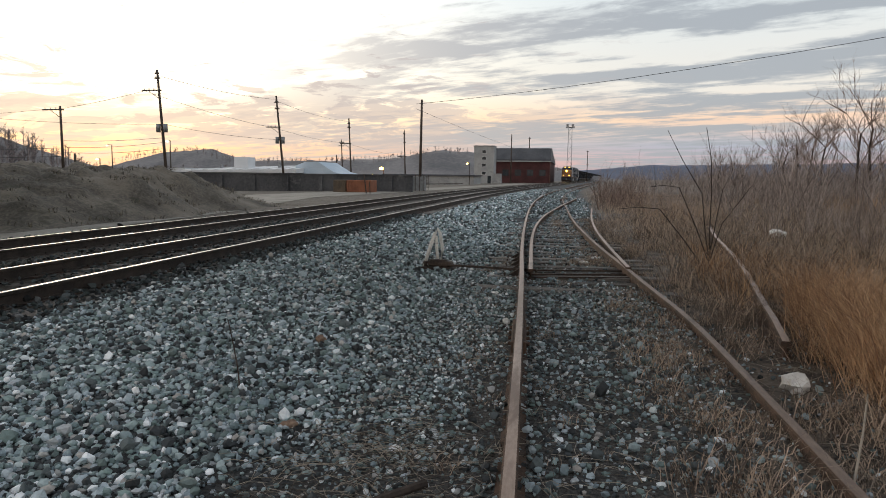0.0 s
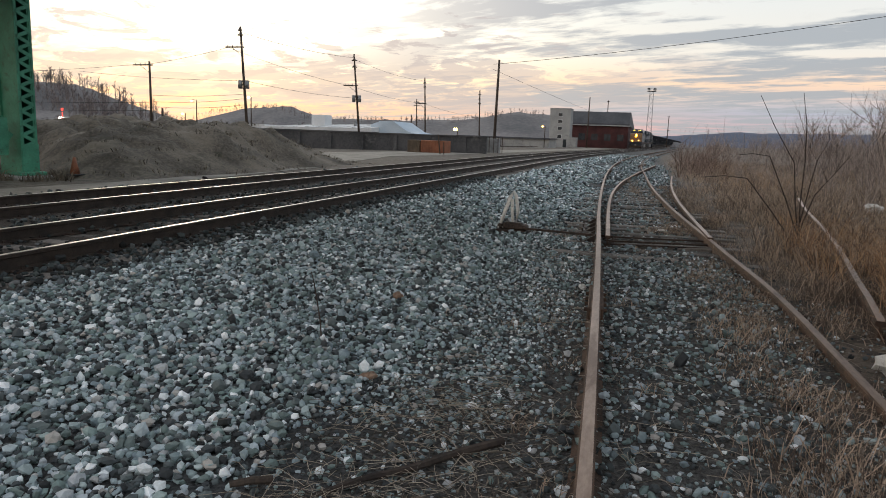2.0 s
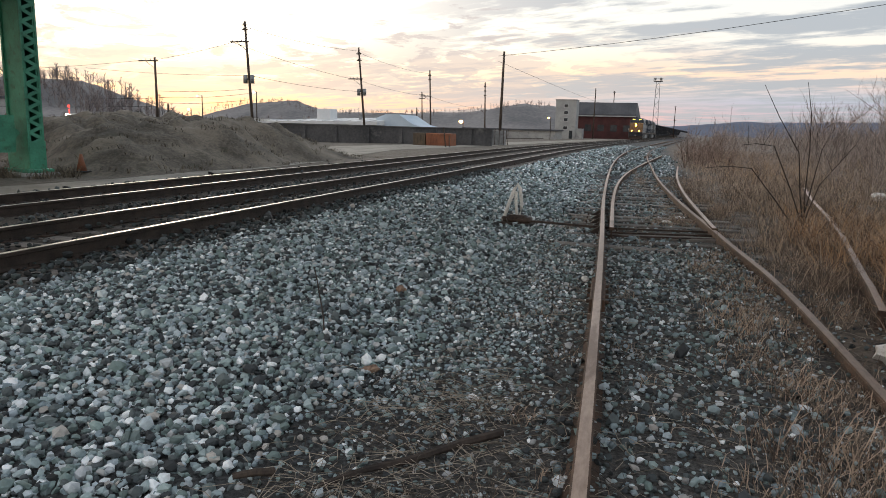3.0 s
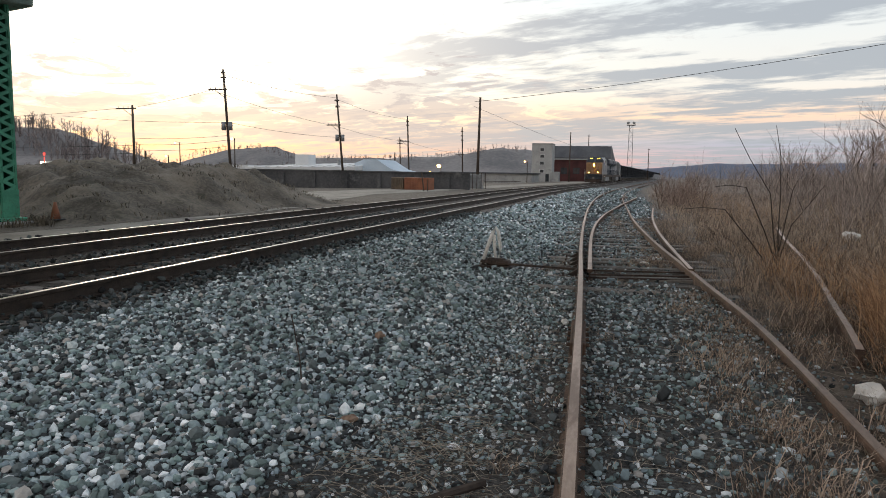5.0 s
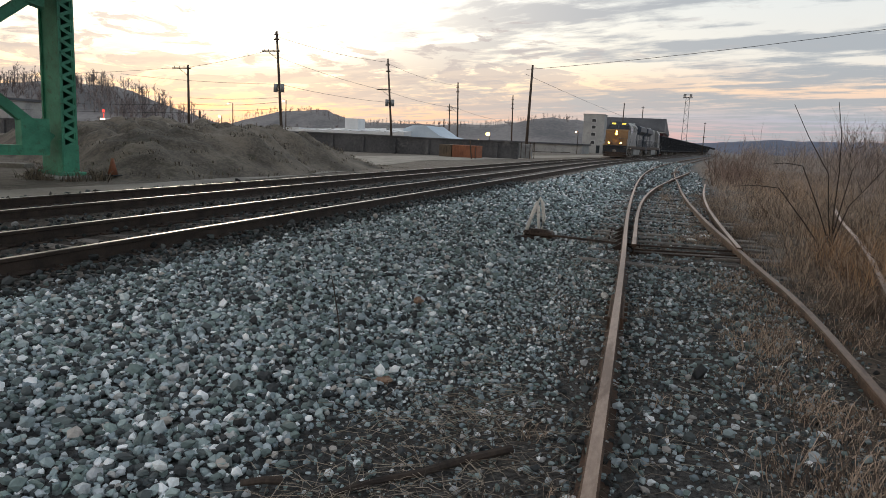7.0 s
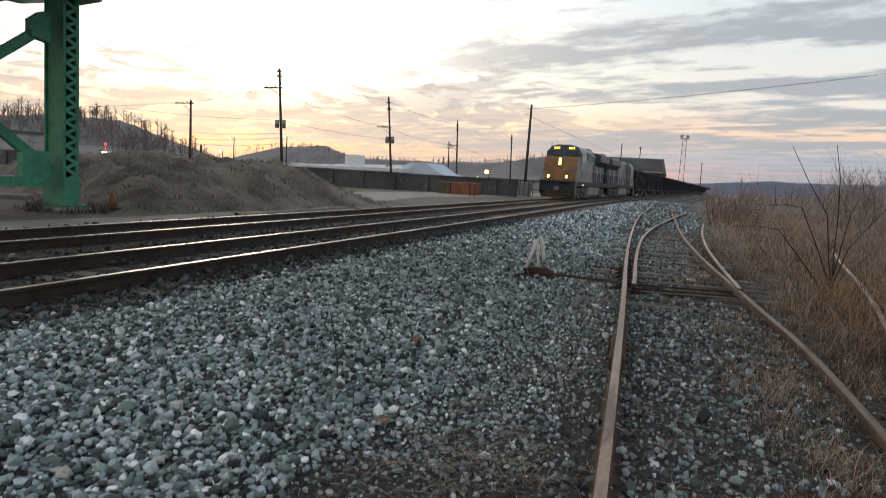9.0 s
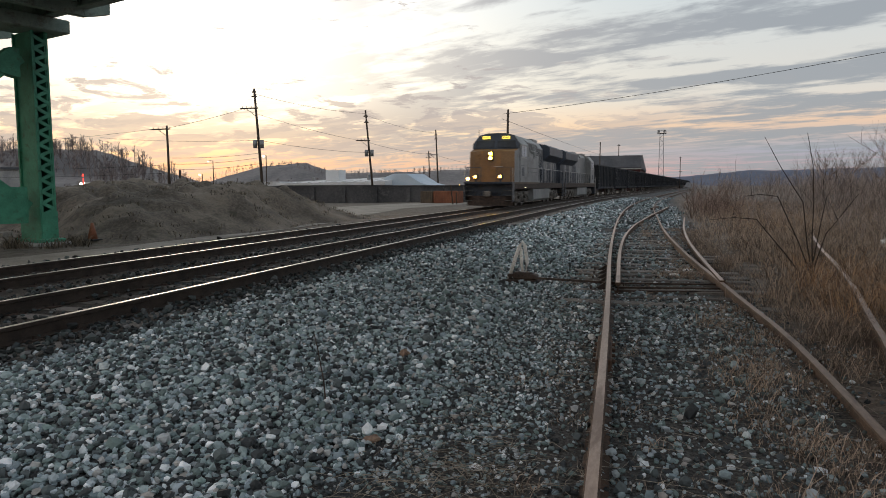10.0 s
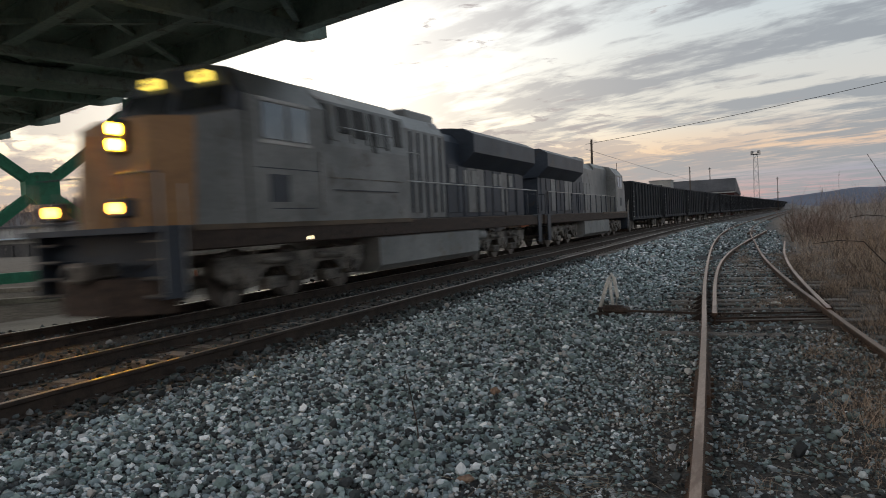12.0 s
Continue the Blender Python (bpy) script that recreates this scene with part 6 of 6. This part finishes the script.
    # flared radiator
    part("radiator", Mesh().prism([(-0.96, 3.30), (0.96, 3.30), (1.50, 3.78), (1.50, 4.40), (1.10, 4.62), (-1.10, 4.62), (-1.50, 4.40), (-1.50, 3.78)], Y + 14.3, Y + 21.3, "y"), M_LOCO_BLUE, t, "dark flared radiator wings")
    for y0 in (Y + 15.3, Y + 17.3, Y + 19.3):
        part("radiator_fan", Mesh().tube([(0, y0, 4.6), (0, y0, 4.74)], 0.62, k=16), M_LOCO_BLUE, t)
    # walkway rails with their stanchions
    for s in (-1, 1):
        y0, y1 = (Y + 9.2, Y + 21.4) if s > 0 else (Y + 5.4, Y + 21.4)
        part("handrail", Mesh().tube([(s * 1.47, y0, 2.62), (s * 1.47, y1, 2.62)], 0.022, k=5), M_HANDRAIL, t)
        n = int((y1 - y0) / 1.35)
        for i in range(n + 1):
            y = y0 + (y1 - y0) * i / n
            part("stanchion", Mesh().box(s * 1.47 - 0.025, s * 1.47 + 0.025, y - 0.03, y + 0.03, 1.6, 2.62), M_LOCO_BLUE, t)
    # tank, air reservoirs, trucks
    part("fuel_tank", Mesh().prism([(-1.48, 0.42), (-1.30, 0.26), (1.30, 0.26), (1.48, 0.42), (1.48, 1.10), (1.40, 1.17), (-1.40, 1.17), (-1.48, 1.10)], Y + 7.6, Y + 14.4, "y"), M_TANK, t, "light grey fuel tank under the frame")
    part("air_reservoir", Mesh().tube([(1.25, Y + 14.6, 0.95), (1.25, Y + 15.3, 0.95)], 0.19, k=12), M_TANK, t, smooth=True)
    part("step_light", Mesh().ball((1.48, Y + 4.6, 1.25), 0.05, 4, 6), M_CABIN, t)
    part("horn", Mesh().tube([(0.0, Y + 11.4, 4.5), (0.0, Y + 11.0, 4.6)], 0.04, 0.09, 8), M_IRON, t)
    part("antenna", Mesh().tube([(-1.2, Y + 2.8, 4.5), (-1.2, Y + 2.8, 5.0)], 0.015, k=4), M_IRON, t)
    wheels = loco_truck(t, Y + 4.7) + loco_truck(t, Y + 17.6)
    return t, wheels


RIB_MESH = Mesh().box(0, 0.10, -0.06, 0.06, 1.05, 3.75).data("side_rib", M_CAR)


def hopper_car():
    t = thing("hopper_car", "black loaded coal car of the freight train", "freight car", "coal cars of the train")
    sec = Mesh()
    x, y0, y1, zt = 1.52, -7.3, 7.3, 3.75
    for a, b in ((-x, -x + 0.06), (x - 0.06, x)):
        sec.box(a, b, y0, y1, 1.05, zt)
    sec.box(-x, x, y0, y0 + 0.06, 1.05, zt).box(-x, x, y1 - 0.06, y1, 1.05, zt).box(-x, x, y0, y1, 1.0, 1.08)
    part("body", sec, M_CAR, t)
    part("top_chord", Mesh().box(-x - 0.06, -x + 0.09, y0, y1, zt, zt + 0.12).box(x - 0.09, x + 0.06, y0, y1, zt, zt + 0.12).box(-x, x, y0 - 0.04, y0 + 0.1, zt, zt + 0.12).box(-x, x, y1 - 0.1, y1 + 0.04, zt, zt + 0.12), M_CAR, t)
    for i in range(11):
        y = y0 + 0.35 + (y1 - y0 - 0.7) * i / 10
        for a in (x, -x - 0.10):
            ob = new("side_rib", RIB_MESH)
            ob.parent = t
            ob.location = (a, y, 0)
    part("side_sill", Mesh().box(x, x + 0.08, y0, y1, 0.95, 1.18).box(-x - 0.08, -x, y0, y1, 0.95, 1.18).box(-0.3, 0.3, y0 - 0.7, y1 + 0.7, 0.75, 1.0), M_CAR, t)
    coal = Mesh()
    for j in range(15):
        for i in range(7):
            u, v = i / 6, j / 14
            coal.v.append(((u - 0.5) * 2.9, y0 + 0.1 + (y1 - y0 - 0.2) * v, zt - 0.28 + 0.38 * math.sin(math.pi * u) * (0.65 + 0.35 * math.sin(v * 12.5)) + 0.05 * math.sin(i * 7.3 + j * 3.1)))
    coal.f = [(j * 7 + i, j * 7 + i + 1, j * 7 + 8 + i, j * 7 + 7 + i) for j in range(14) for i in range(6)]
    part("coal_load", coal, M_COAL, t, "heaped coal")
    for yc in (-5.6, 5.6):
        m = Mesh()
        for s in (-1, 1):
            a, b = sorted((s * 0.92, s * 1.12))
            m.prism([(yc - 1.2, 0.45), (yc - 0.6, 0.30), (yc + 0.6, 0.30), (yc + 1.2, 0.45), (yc + 1.2, 0.65), (yc + 0.5, 0.85), (yc - 0.5, 0.85), (yc - 1.2, 0.65)], a, b, "x")
        tr = part("truck", m, M_TRUCK, t)
        for dy in (-0.88, 0.88):
            wheelset(tr, yc + dy, 0.46)
    for k in range(6):
        part("rung", Mesh().beam((x + 0.12, y0 + 0.1, 1.2 + 0.38 * k), (x + 0.12, y0 + 0.55, 1.2 + 0.38 * k), 0.03), M_HANDRAIL, t)
    return t


# where the front coupler stands along the line, by seconds; it slows a little
RUN_T = [0.0, 2.5, 5.5, 6.5, 9.5, 10.5, 11.0, 11.5, 12.0]
RUN_Y = [212.3, 169.7, 118.6, 101.5, 50.2, 32.5, 23.9, 15.7, 7.7]
LENGTHS = [22.3, 22.3] + [16.3] * 24


def on_track(y):
    h = (bend(y + 0.5) - bend(y - 0.5))
    return pose(FAR_X + bend(y), y, FAR_Z, 0, 0, -math.degrees(math.atan(h)))


lead, lead_wheels = locomotive()
second = copy_thing(lead, pose(0, 0, 0))
tagged(second, "second diesel locomotive running backwards, dark with grey flanks")
# the second locomotive runs with its lamps off
for o in second.children_recursive:
    if o.name.split(".")[0] in ("headlight", "ditch_light", "number_board"):
        o.data = o.data.copy()
        o.data.materials[0] = M_GLASS
second_wheels = [o for o in second.children_recursive if o.name.startswith("wheelset")]
first_car = hopper_car()
train = [lead, second, first_car] + [copy_thing(first_car, pose(0, 0, 0)) for i in range(23)]


def front(t):
    return float(np.interp(t, RUN_T, RUN_Y))


def motions():
    back = 0.0
    for i, (ob, length) in enumerate(zip(train, LENGTHS)):
        mid = back + length / 2
        turn = pose(0, 0, 0, 0, 0, 180) if i == 1 else pose(0, 0, 0)
        walk(ob, [(t, on_track(mid + front(t)) @ turn) for t in [0.5 * k for k in range(25)]])
        back += length
    # the locomotives' wheels roll
    for wheels, way in ((lead_wheels, 1), (second_wheels, -1)):
        for w in wheels:
            y, z = w.location.y, w.location.z
            walk(w, [(k / 30, pose(0, y, z, way * math.degrees((RUN_Y[0] - front(k / 30)) / z))) for k in range(361)])


motions()
